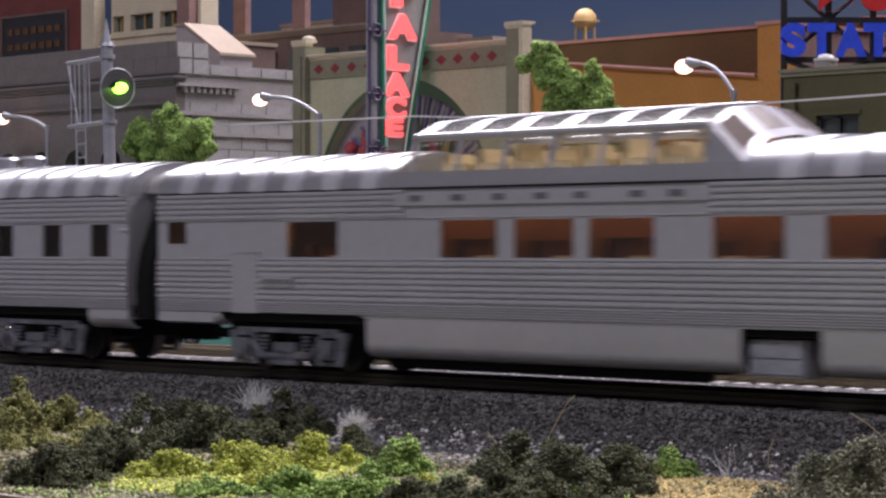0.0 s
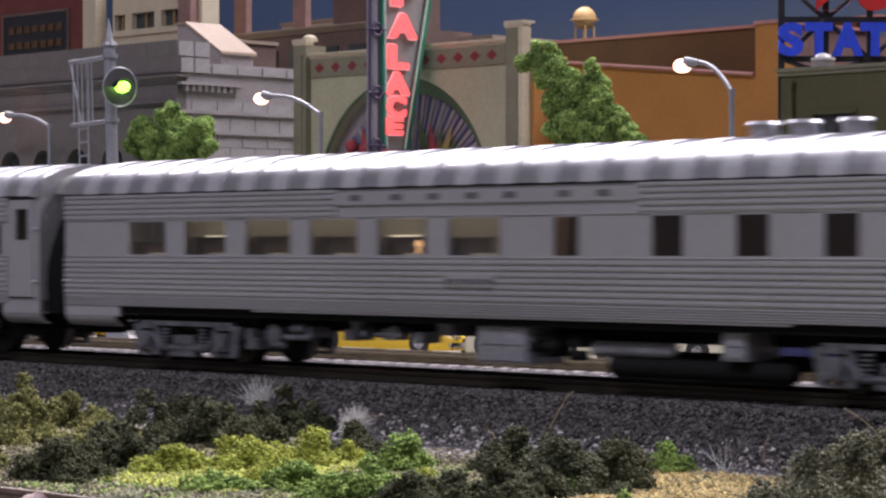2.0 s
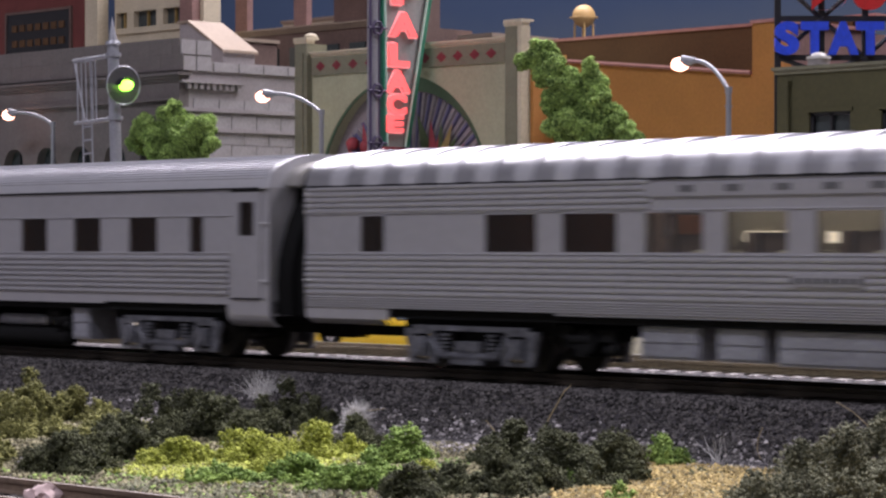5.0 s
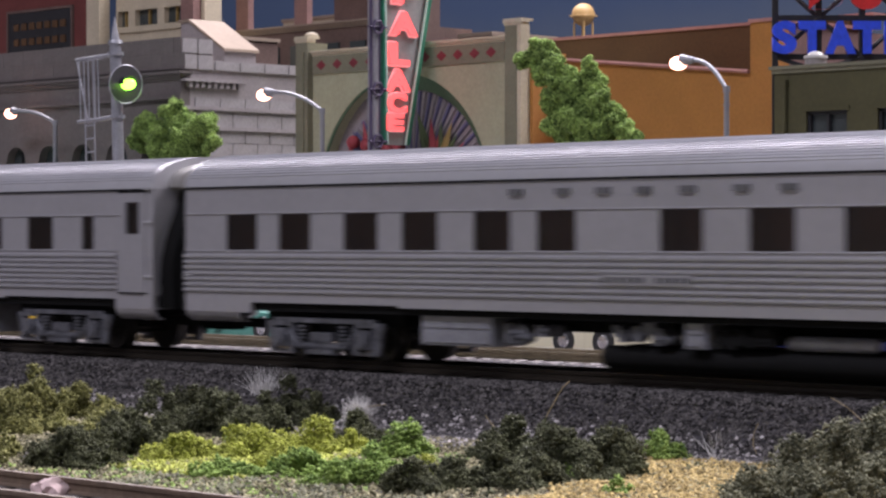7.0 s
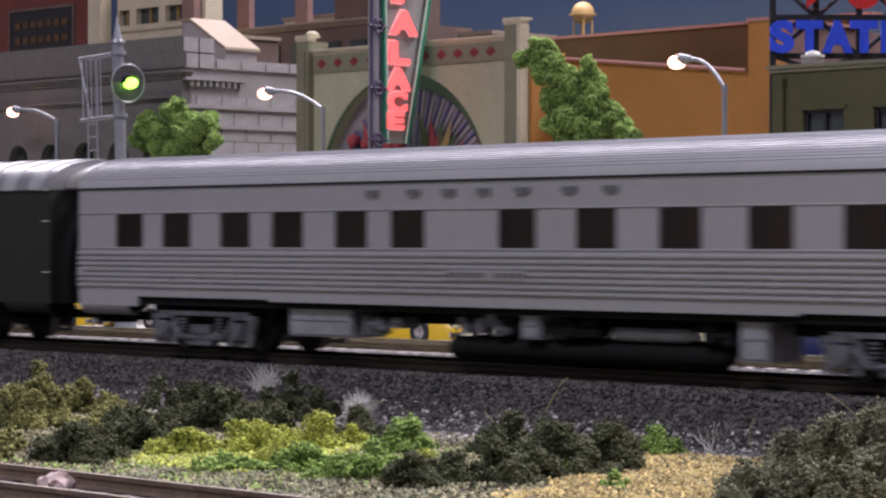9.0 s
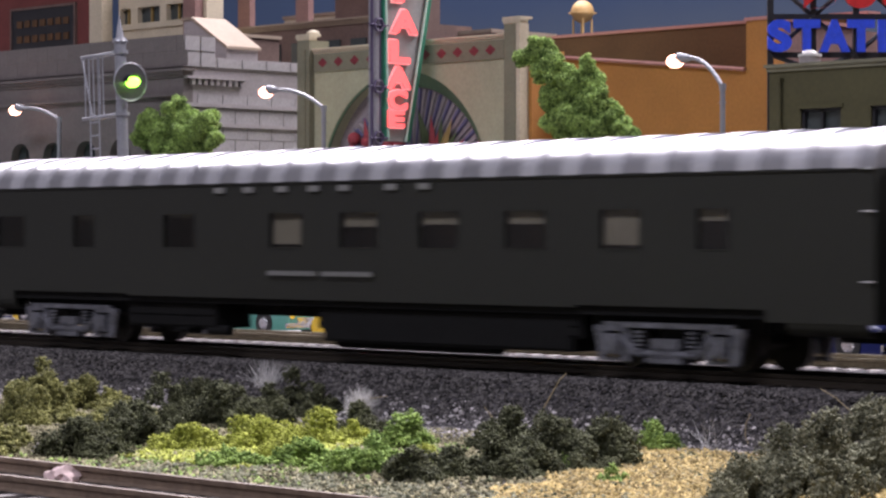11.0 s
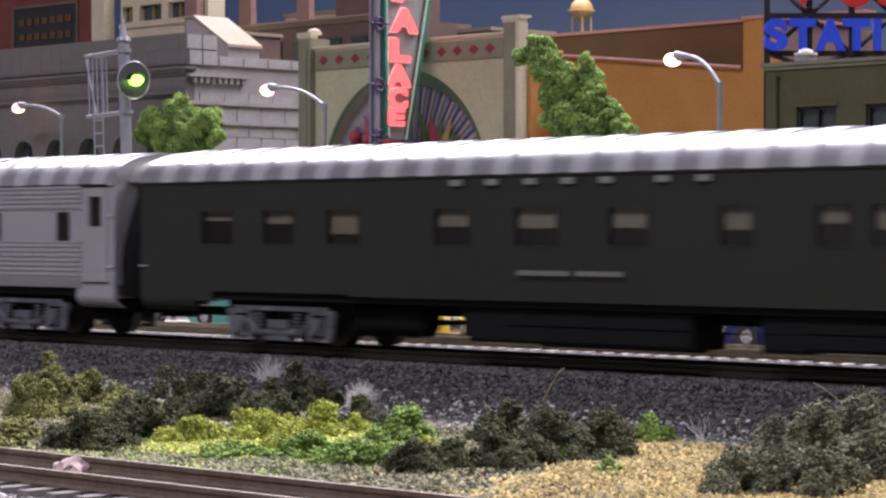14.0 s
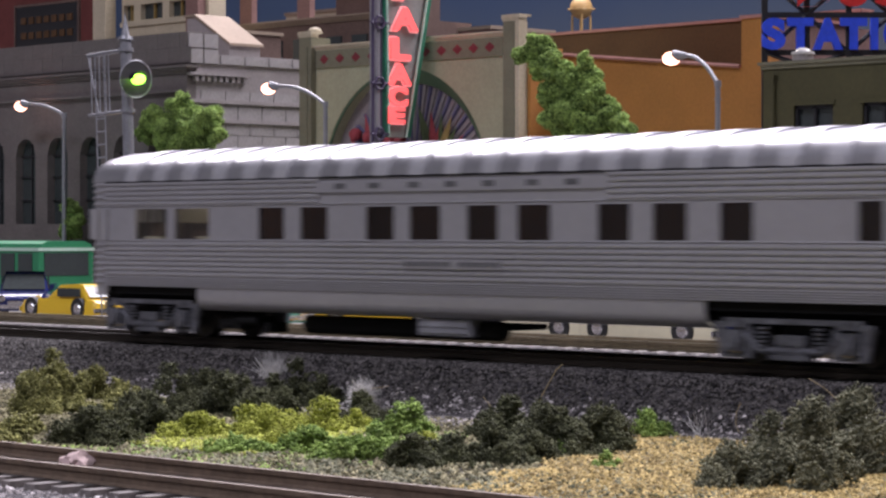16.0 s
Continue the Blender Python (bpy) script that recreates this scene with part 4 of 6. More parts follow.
def motor_car(at, turn, paint, label, kind="sedan"):
    """A parked model car, nose towards +x before the turn."""
    t = thing("parked_car", at, label, "car", "cars parked along the street")
    t.rotation_euler = (0, 0, radians(turn))
    L, W, H = (0.052, 0.0205, 0.0165) if kind == "sedan" else (0.050, 0.021, 0.0168) if kind == "pickup" else (0.064, 0.022, 0.0150) if kind == "wagon" else (0.047, 0.0195, 0.0130)
    hz = H * (0.58 if kind != "pickup" else 0.55)

    def loft(bm, sections, w):
        rings = []
        for x, z0, z1, ww in sections:
            pts = [(-ww, z0), (-ww, z0 + (z1 - z0) * 0.6), (-ww * 0.86, z1), (ww * 0.86, z1), (ww, z0 + (z1 - z0) * 0.6), (ww, z0)]
            rings.append([bm.verts.new((x, y * w, z)) for y, z in pts])
        for a, b in zip(rings, rings[1:]):
            for i in range(6):
                bm.faces.new((a[i], a[(i + 1) % 6], b[(i + 1) % 6], b[i]))
        bm.faces.new(rings[0][::-1])
        bm.faces.new(rings[-1])
        return bm
    g = 0.0018
    body = [(-L / 2, g, hz * 0.8, 0.86), (-L * 0.46, g, hz * 0.95, 0.98), (-L * 0.2, g, hz, 1), (L * 0.15, g, hz, 1), (L * 0.40, g, hz * 0.93, 0.98), (L * 0.47, g, hz * 0.82, 0.92), (L / 2, g, hz * 0.68, 0.8)]
    b = part("body", loft(B(), body, W / 2), paint, t)
    c0, c1 = (-0.36, 0.14) if kind == "sedan" else (-0.46, 0.12) if kind == "wagon" else (-0.12, 0.16) if kind == "pickup" else (-0.40, 0.12)
    cab = [(L * c0, hz - 0.0005, hz, 0.90), (L * (c0 + 0.10), hz - 0.0005, H * 0.97, 0.80), (L * (c0 + 0.2), hz - 0.0005, H, 0.80), (L * (c1 - 0.12), hz - 0.0005, H * 0.97, 0.80), (L * c1, hz - 0.0005, hz, 0.90)]
    part("roof", loft(B(), cab, W / 2), paint, t)
    # windows: windshield, rear window, sides
    bm = B()
    for xa, za, xb, zb in ((L * c1 + 0.0002, hz + 0.0006, L * (c1 - 0.11) + 0.0003, H * 0.93),):
        bm.faces.new([bm.verts.new(p) for p in ((xa, -W * 0.40, za), (xa, W * 0.40, za), (xb, W * 0.35, zb), (xb, -W * 0.35, zb))])
    part("windshield", bm, CAR_GLASS, t)
    bm = B()
    bm.faces.new([bm.verts.new(p) for p in ((L * c0 - 0.0002, W * 0.38, hz + 0.0008), (L * c0 - 0.0002, -W * 0.38, hz + 0.0008), (L * (c0 + 0.09) - 0.0002, -W * 0.33, H * 0.92), (L * (c0 + 0.09) - 0.0002, W * 0.33, H * 0.92))])
    part("rear_window", bm, CAR_GLASS, t)
    for s in (-1, 1):
        bm = B()
        box(bm, L * (c0 + 0.10), L * (c1 - 0.13), s * W * 0.43 - 0.0004, s * W * 0.43 + 0.0004, hz + 0.0008, H * 0.88)
        part("side_window", bm, CAR_GLASS, t)
    for xa in (-L * 0.31, L * 0.31):
        for s in (-1, 1):
            bm = B()
            rod(bm, (xa, s * (W / 2 - 0.0022), 0.0040), (xa, s * (W / 2 + 0.0003), 0.0040), 0.0040, n=20)
            w = part("tyre", bm, TYRE, t)
            bm = B()
            rod(bm, (xa, s * (W / 2 + 0.0002), 0.0040), (xa, s * (W / 2 + 0.0007), 0.0040), 0.0022, 0.0018, 14)
            part("hub_cap", bm, CHROME, w)
    for xa in (-L / 2 - 0.0006, L / 2 - 0.0002):
        part("bumper", box(B(), xa, xa + 0.0008, -W * 0.46, W * 0.46, g + 0.0008, g + 0.0024), CHROME, t)
    for s in (-1, 1):
        bm = B()
        rod(bm, (L * 0.475, s * W * 0.33, hz * 0.72), (L / 2 + 0.0004, s * W * 0.33, hz * 0.72), 0.0014, n=12)
        part("headlight", bm, CHROME, t)
    bm = B()
    box(bm, L / 2 - 0.001, L / 2 + 0.0003, -W * 0.22, W * 0.22, g + 0.0022, hz * 0.62)
    part("grille", bm, CHROME, t)
    if kind == "pickup":
        part("bed_rail", box(box(B(), -L * 0.48, -L * 0.14, -W * 0.5, -W * 0.42, hz, hz + 0.0022), -L * 0.48, -L * 0.14, W * 0.42, W * 0.5, hz, hz + 0.0022), paint, t)


motor_car((-0.4060, 0.150, -0.006), -40, CAR_BLUE, "dark blue vintage pickup with chrome bumper", "pickup")
motor_car((-0.3480, 0.132, -0.006), 180, CAR_YELLOW, "yellow low sports car with sloping windshield", "coupe")
motor_car((-0.2900, 0.148, -0.006), 0, CAR_WHITE, "white parked sedan with chrome trim")
motor_car((-0.2420, 0.132, -0.006), 0, CAR_TEAL, "teal parked sedan with white roof glare")
motor_car((-0.1710, 0.132, -0.006), 0, CAR_YELLOW, "yellow parked station wagon with a long roof", "wagon")
motor_car((-0.1085, 0.132, -0.006), 180, CAR_CREAM, "cream parked sedan with a wide hood")
motor_car((-0.0610, 0.132, -0.006), 0, CAR_CREAM, "cream parked sedan with chrome trim")
motor_car((-0.0065, 0.132, -0.006), 180, CAR_BLUE, "dark blue parked sedan with chrome trim")
motor_car((0.0480, 0.132, -0.006), 0, CAR_CREAM, "cream parked sedan with chrome trim")


def bus():
    t = thing("green_bus", (-0.4975, 0.196, -0.006), "green city bus with pale windows", "bus")
    L, W, H = 0.110, 0.028, 0.0285
    bm = B()
    prof = [(-W / 2, 0.0035), (-W / 2, H - 0.004), (-W / 2 + 0.0015, H - 0.0012), (-W / 2 + 0.005, H), (W / 2 - 0.005, H), (W / 2 - 0.0015, H - 0.0012), (W / 2, H - 0.004), (W / 2, 0.0035)]
    sweep(bm, prof, -L / 2, L / 2)
    part("body", bm, BUS_GREEN, t)
    bm = B()
    box(bm, -L / 2 - 0.0004, L / 2 + 0.0004, -W / 2 - 0.0006, W / 2 + 0.0006, H - 0.0042, H - 0.0028)
    part("roof_moulding", bm, SIGN_PALE, t)
    for k in range(8):
        x = -L / 2 + 0.006 + 0.0128 * k
        bm = B()
        box(bm, x, x + 0.0100, -W / 2 - 0.0003, -W / 2, 0.0135, H - 0.0052)
        part("window", bm, CAR_GLASS if k > 3 else PALE_PANE, t)
    bm = B()
    box(bm, L / 2, L / 2 + 0.0003, -W * 0.4, W * 0.4, 0.014, H - 0.005)
    part("windshield", bm, CAR_GLASS, t)
    for x in (-L * 0.3, L * 0.32):
        for s in (-1, 1):
            bm = B()
            rod(bm, (x, s * (W / 2 - 0.003), 0.0052), (x, s * (W / 2 + 0.0004), 0.0052), 0.0052, n=20)
            part("tyre", bm, TYRE, t)


PALE_PANE = mat("pale_blind", (0.5, 0.5, 0.48), 0.5)
bus()
# ---- train ----
SPEED = 0.1333
EAVE = 0.0395
train, wheel_sets = [], []


def roof_profile(lift=0.0):
    return [((0.0177 + lift) * math.cos(a), EAVE + (0.0083 + lift) * math.sin(a) ** 0.85) for a in [math.pi * i / 20 for i in range(21)]]


def wall(bm, x0, x1, y0, y1, z0, z1, openings):
    """A wall along x with openings (x, width, bottom, top) cut right through."""
    x = x0
    for ox, w, za, zb in sorted(openings):
        if ox > x:
            box(bm, x, ox, y0, y1, z0, z1)
        box(bm, ox, ox + w, y0, y1, z0, za)
        box(bm, ox, ox + w, y0, y1, zb, z1)
        x = ox + w
    if x1 > x:
        box(bm, x, x1, y0, y1, z0, z1)
    bmesh.ops.remove_doubles(bm, verts=bm.verts[:], dist=1e-6)
    return bm


def shared(name, mesh, parent, at=(0, 0, 0), label=""):
    ob = new(name, mesh)
    ob.parent = parent
    ob.location = at
    if label:
        ob["label"] = label
    return ob


def mesh_of(name, bm, material, smooth=False):
    bmesh.ops.recalc_face_normals(bm, faces=bm.faces[:])
    me = bpy.data.meshes.new(name)
    bm.to_mesh(me)
    bm.free()
    me.materials.append(material)
    if smooth:
        me.shade_smooth()
    return me


def side_frame_mesh():
    bm = B()
    y0, y1 = -0.0008, 0.0008
    # top beam with raised shoulders
    for xa, xb, za, zb in ((-0.0175, 0.0175, 0.0088, 0.0099), (-0.0200, -0.0110, 0.0080, 0.0091), (0.0110, 0.0200, 0.0080, 0.0091)):
        box(bm, xa, xb, y0, y1, za, zb)
    for s in (-1, 1):
        c = s * 0.0145
        # pedestal legs, journal box and its round lid
        box(bm, c - 0.0042, c - 0.0027, y0, y1, 0.0024, 0.0080)
        box(bm, c + 0.0027, c + 0.0042, y0, y1, 0.0024, 0.0080)
        box(bm, c - 0.0024, c + 0.0024, y0 - 0.0010, y1, 0.0031, 0.0074)
        rod(bm, (c, y0 - 0.0016, 0.0052), (c, y1, 0.0052), 0.0018, n=12)
        box(bm, c - 0.0042, c + 0.0042, y0, y1, 0.0017, 0.0025)
        # slanted end of the frame
        rod(bm, (s * 0.0195, 0, 0.0082), (s * 0.0182, 0, 0.0022), 0.0009, 0.0007, 8)
        # equaliser, dropping to the middle
        rod(bm, (c - s * 0.003, y0, 0.0067), (s * 0.0085, y0, 0.0034), 0.0008, n=8)
        # coil springs
        for k in range(5):
            z = 0.0041 + k * 0.0009
            rod(bm, (s * 0.0072, y0, z), (s * 0.0072, y0, z + 0.0005), 0.0012, n=10)
    rod(bm, (-0.0085, y0, 0.0034), (0.0085, y0, 0.0034), 0.0008, n=8)
    box(bm, -0.0038, 0.0038, y0 - 0.0006, y1, 0.0046, 0.0066)
    box(bm, -0.0048, 0.0048, y0 - 0.0010, y1, 0.0016, 0.0026)
    for x in (-0.0030, -0.001, 0.001, 0.0030):
        rod(bm, (x, y0 - 0.0002, 0.0026), (x, y0 - 0.0002, 0.0048), 0.0007, n=8)
    return mesh_of("side_frame", bm, TRUCK)


def wheel_set_mesh():
    bm = B()
    for s in (-1, 1):
        rod(bm, (0, s * 0.0072, 0), (0, s * 0.0098, 0), 0.0052, 0.0051, 28)
        rod(bm, (0, s * 0.0066, 0), (0, s * 0.0073, 0), 0.0058, 0.0056, 28)
        rod(bm, (0, s * 0.0097, 0), (0, s * 0.0103, 0), 0.0020, 0.0016, 14)
        for k in range(6):
            a = k * math.pi / 3
            rod(bm, (0.0034 * math.cos(a), s * 0.0096, 0.0034 * math.sin(a)), (0.0034 * math.cos(a), s * 0.0100, 0.0034 * math.sin(a)), 0.0006, n=6)
    rod(bm, (0, -0.0138, 0), (0, 0.0138, 0), 0.0011, n=10)
    return mesh_of("wheel_set", bm, WHEEL)


SIDE_FRAME, WHEEL_SET = side_frame_mesh(), wheel_set_mesh()


def truck(car, x):
    bm = B()
    box(bm, -0.004, 0.004, -0.0135, 0.0135, 0.0045, 0.0085)
    box(bm, -0.0235, 0.0235, -0.0125, 0.0125, 0.0082, 0.0112)
    bogie = part("truck", bm, UNDER, car, "grey cast sprung two-axle truck")
    bogie.location = (x - 0.0015, 0, -0.0015)
    shared("side_frame", SIDE_FRAME, bogie, (0, -0.0152, 0))
    far = shared("side_frame", SIDE_FRAME, bogie, (0, 0.0152, 0))
    far.rotation_euler = (0, 0, math.pi)
    for s in (-1, 1):
        w = shared("wheel_set", WHEEL_SET, bogie, (s * 0.0145, 0, 0.0053))
        wheel_sets.append((w, s * 0.0145))


def flutes(car, shell, rows, spans, side=-1):
    """Rounded ribs along the side: rows of (bottom, top, depth), over the spans (x0, x1)."""
    for z0, z1, d in rows:
        prof = [(0.0, z0)] + [(-d * math.sin(math.pi * k / 6) ** 0.3, z0 + (z1 - z0) * k / 6) for k in range(1, 6)] + [(0.0, z1)]
        for a, b in spans:
            part("flute", sweep(B(), [(side * -1 * y + side * 0.0175, z) for y, z in prof], a, b), shell, car)


def cut(spans, holes):
    """Takes the holes (x0, x1) out of the spans."""
    for h0, h1 in holes:
        out = []
        for a, b in spans:
            if h1 <= a or h0 >= b:
                out.append((a, b))
            else:
                if h0 > a:
                    out.append((a, h0))
                if h1 < b:
                    out.append((h1, b))
        spans = out
    return spans


def roof_part(car, a, b, material, ribs):
    bm = B()
    outer = roof_profile()
    inner = [(y * 0.95, EAVE + (z - EAVE) * 0.9) for y, z in outer]
    sweep(bm, outer + inner[::-1], a, b)
    ob = part("roof", bm, material, car)
    if ribs == "bands":
        n = int((b - a - 0.006) / 0.0116)
        for k in range(n):
            x = a + 0.006 + (k + 0.25) * (b - a - 0.006) / n
            bm = B()
            up = roof_profile(0.0004)
            sweep(bm, up + [(y * 0.97, EAVE + (z - EAVE) * 0.97) for y, z in up][::-1], x, x + 0.0052)
            part("roof_band", bm, ROOF_BAND, ob)
    else:
        bm = B()
        up = roof_profile(0.0)
        for i in [k / 2 for k in range(3, 17)] + [k / 2 for k in range(24, 38)]:
            (ya, za), (yb, zb) = up[int(i)], up[min(int(i) + 1, len(up) - 1)]
            f = i - int(i)
            y, z = ya + (yb - ya) * f, za + (zb - za) * f
            rod(bm, (a + 0.001, y, z), (b - 0.001, y, z), 0.00022, n=6)
        part("roof_seam", bm, material, ob)
    return ob


LETTER_W = 0.0046


def lettering(car, xs, z, material, height=0.0019):
    """Stands in for the road's name: one small block for each letter."""
    for x in xs:
        part("lettering", box(B(), x - LETTER_W * 0.42, x + LETTER_W * 0.42, -0.0182, -0.0176, z - height * 0.36, z + height * 0.36), material, car)


def name_board(car, x, w, z, shell, ink, board=True):
    bm = B()
    if board:
        box(bm, x, x + w, -0.0184, -0.0174, z - 0.0011, z + 0.0011)
        plate = part("name_board", bm, shell, car)
    else:
        bm.free()
        plate = car
    bm = B()
    n = max(3, int(w / 0.0019))
    for k in range(n):
        if n > 8 and k == n // 2:
            continue
        a = x + w * (k + 0.12) / n
        box(bm, a, a + w / n * 0.74, -0.01855, -0.0176, z - 0.00055, z + 0.00055)
    part("lettering", bm, ink, plate)


def equipment(car, items):
    for kind, x, w, z0, z1, material in items:
        x -= 0.0038
        bm = B()
        name = "equipment_box"
        panels = []
        if kind == "box":
            box(bm, x, x + w, -0.0148, -0.004, z0, z1)
            panels = [(z0 + 0.0006, (z0 + z1) / 2 - 0.0002), ((z0 + z1) / 2 + 0.0002, z1 - 0.0004)]
        elif kind == "tank":
            name = "air_tank"
            r = (z1 - z0) / 2
            zc = (z0 + z1) / 2
            rod(bm, (x + r * 0.5, -0.013 + r, zc), (x + w - r * 0.5, -0.013 + r, zc), r, n=16)
            rod(bm, (x, -0.013 + r, zc), (x + r * 0.5, -0.013 + r, zc), r * 0.6, r, 16)
            rod(bm, (x + w - r * 0.5, -0.013 + r, zc), (x + w, -0.013 + r, zc), r, r * 0.6, 16)
        else:
            name = "underframe_gear"
            rnd = random.Random(int(x * 1e5))
            for k in range(7):
                a = x + w * rnd.random() * 0.8
                zz = z0 + (z1 - z0) * rnd.random() * 0.6
                if rnd.random() < 0.5:
                    rod(bm, (a, -0.0138, zz + 0.001), (a + 0.002 + w * 0.25 * rnd.random(), -0.0138, zz + 0.001), 0.0006 + 0.0007 * rnd.random(), n=10)
                else:
                    box(bm, a, a + 0.002 + 0.003 * rnd.random(), -0.0142, -0.008, zz, zz + 0.0025)
            rod(bm, (x + w * 0.45, -0.0145, (z0 + z1) / 2), (x + w * 0.45, -0.012, (z0 + z1) / 2), (z1 - z0) * 0.33, n=14)
        holder = part(name, bm, material, car)
        for za, zb in panels:
            part("access_panel", box(B(), x + 0.0006, x + w - 0.0006, -0.0152, -0.0148, za, zb), material, holder)


def end_gear(car, length, ends):
    def outline(g):
        """Wide at the foot, drawn in towards the roof."""
        half = [(0.0148, 0.0095), (0.0152, 0.017), (0.0148, 0.022), (0.0136, 0.0265), (0.0118, 0.031), (0.0098, 0.0355), (0.0082, 0.0405)]
        return [(-y + g, z) for y, z in half] + [(y - g, z) for y, z in half[::-1]]
    for e in ends:
        bm = B()
        x0, x1 = ((-0.0055, 0.0) if e == 0 else (length, length + 0.0055))
        rings = []
        for k in range(9):
            a = x0 + (x1 - x0) * k / 8
            g = 0.0008 * (k % 2)
            rings.append([bm.verts.new((a, y, z)) for y, z in outline(g)])
        for ra, rb in zip(rings, rings[1:]):
            for i in range(14):
                bm.faces.new((ra[i], ra[(i + 1) % 14], rb[(i + 1) % 14], rb[i]))
        bm.faces.new(rings[0]), bm.faces.new(rings[-1])
        part("diaphragm", bm, BLACK, car, "black ribbed rubber diaphragm")
        bm = B()
        s = -1 if e == 0 else 1
        xe = 0.0 if e == 0 else length
        box(bm, min(xe - s * 0.02, xe + s * 0.003), max(xe - s * 0.02, xe + s * 0.003), -0.002, 0.002, 0.005, 0.0072)
        box(bm, xe + s * 0.0025 - 0.0018, xe + s * 0.0025 + 0.0018, -0.0026, 0.0026, 0.0042, 0.0082)
        rod(bm, (xe + s * 0.001, -0.004, 0.008), (xe + s * 0.0042, -0.004, 0.0035), 0.0006, n=8)
        part("coupler", bm, UNDER, car)
        for z in (0.0394, 0.0312, 0.0176) if e == 1 else (0.0180,):
            bm = B()
            rod(bm, (xe - s * 0.0026, -0.0181, z), (xe, -0.0181, z), 0.00018, n=6)
            for xx in (xe - s * 0.0024, xe - s * 0.0003):
                rod(bm, (xx, -0.0181, z), (xx, -0.0174, z), 0.00018, n=6)
            part("grab_iron", bm, GRAB, car)
        bm = B()
        hood = [(y * 0.72, EAVE + 0.0005 + (z - EAVE) * 0.80) for y, z in roof_profile(-0.0006)]
        sweep(bm, hood + [(y * 0.93, z - 0.0006) for y, z in hood][::-1], min(xe, xe + s * 0.0048), max(xe, xe + s * 0.0048))
        part("end_hood", bm, HOOD, car, "grey hood over the diaphragm")


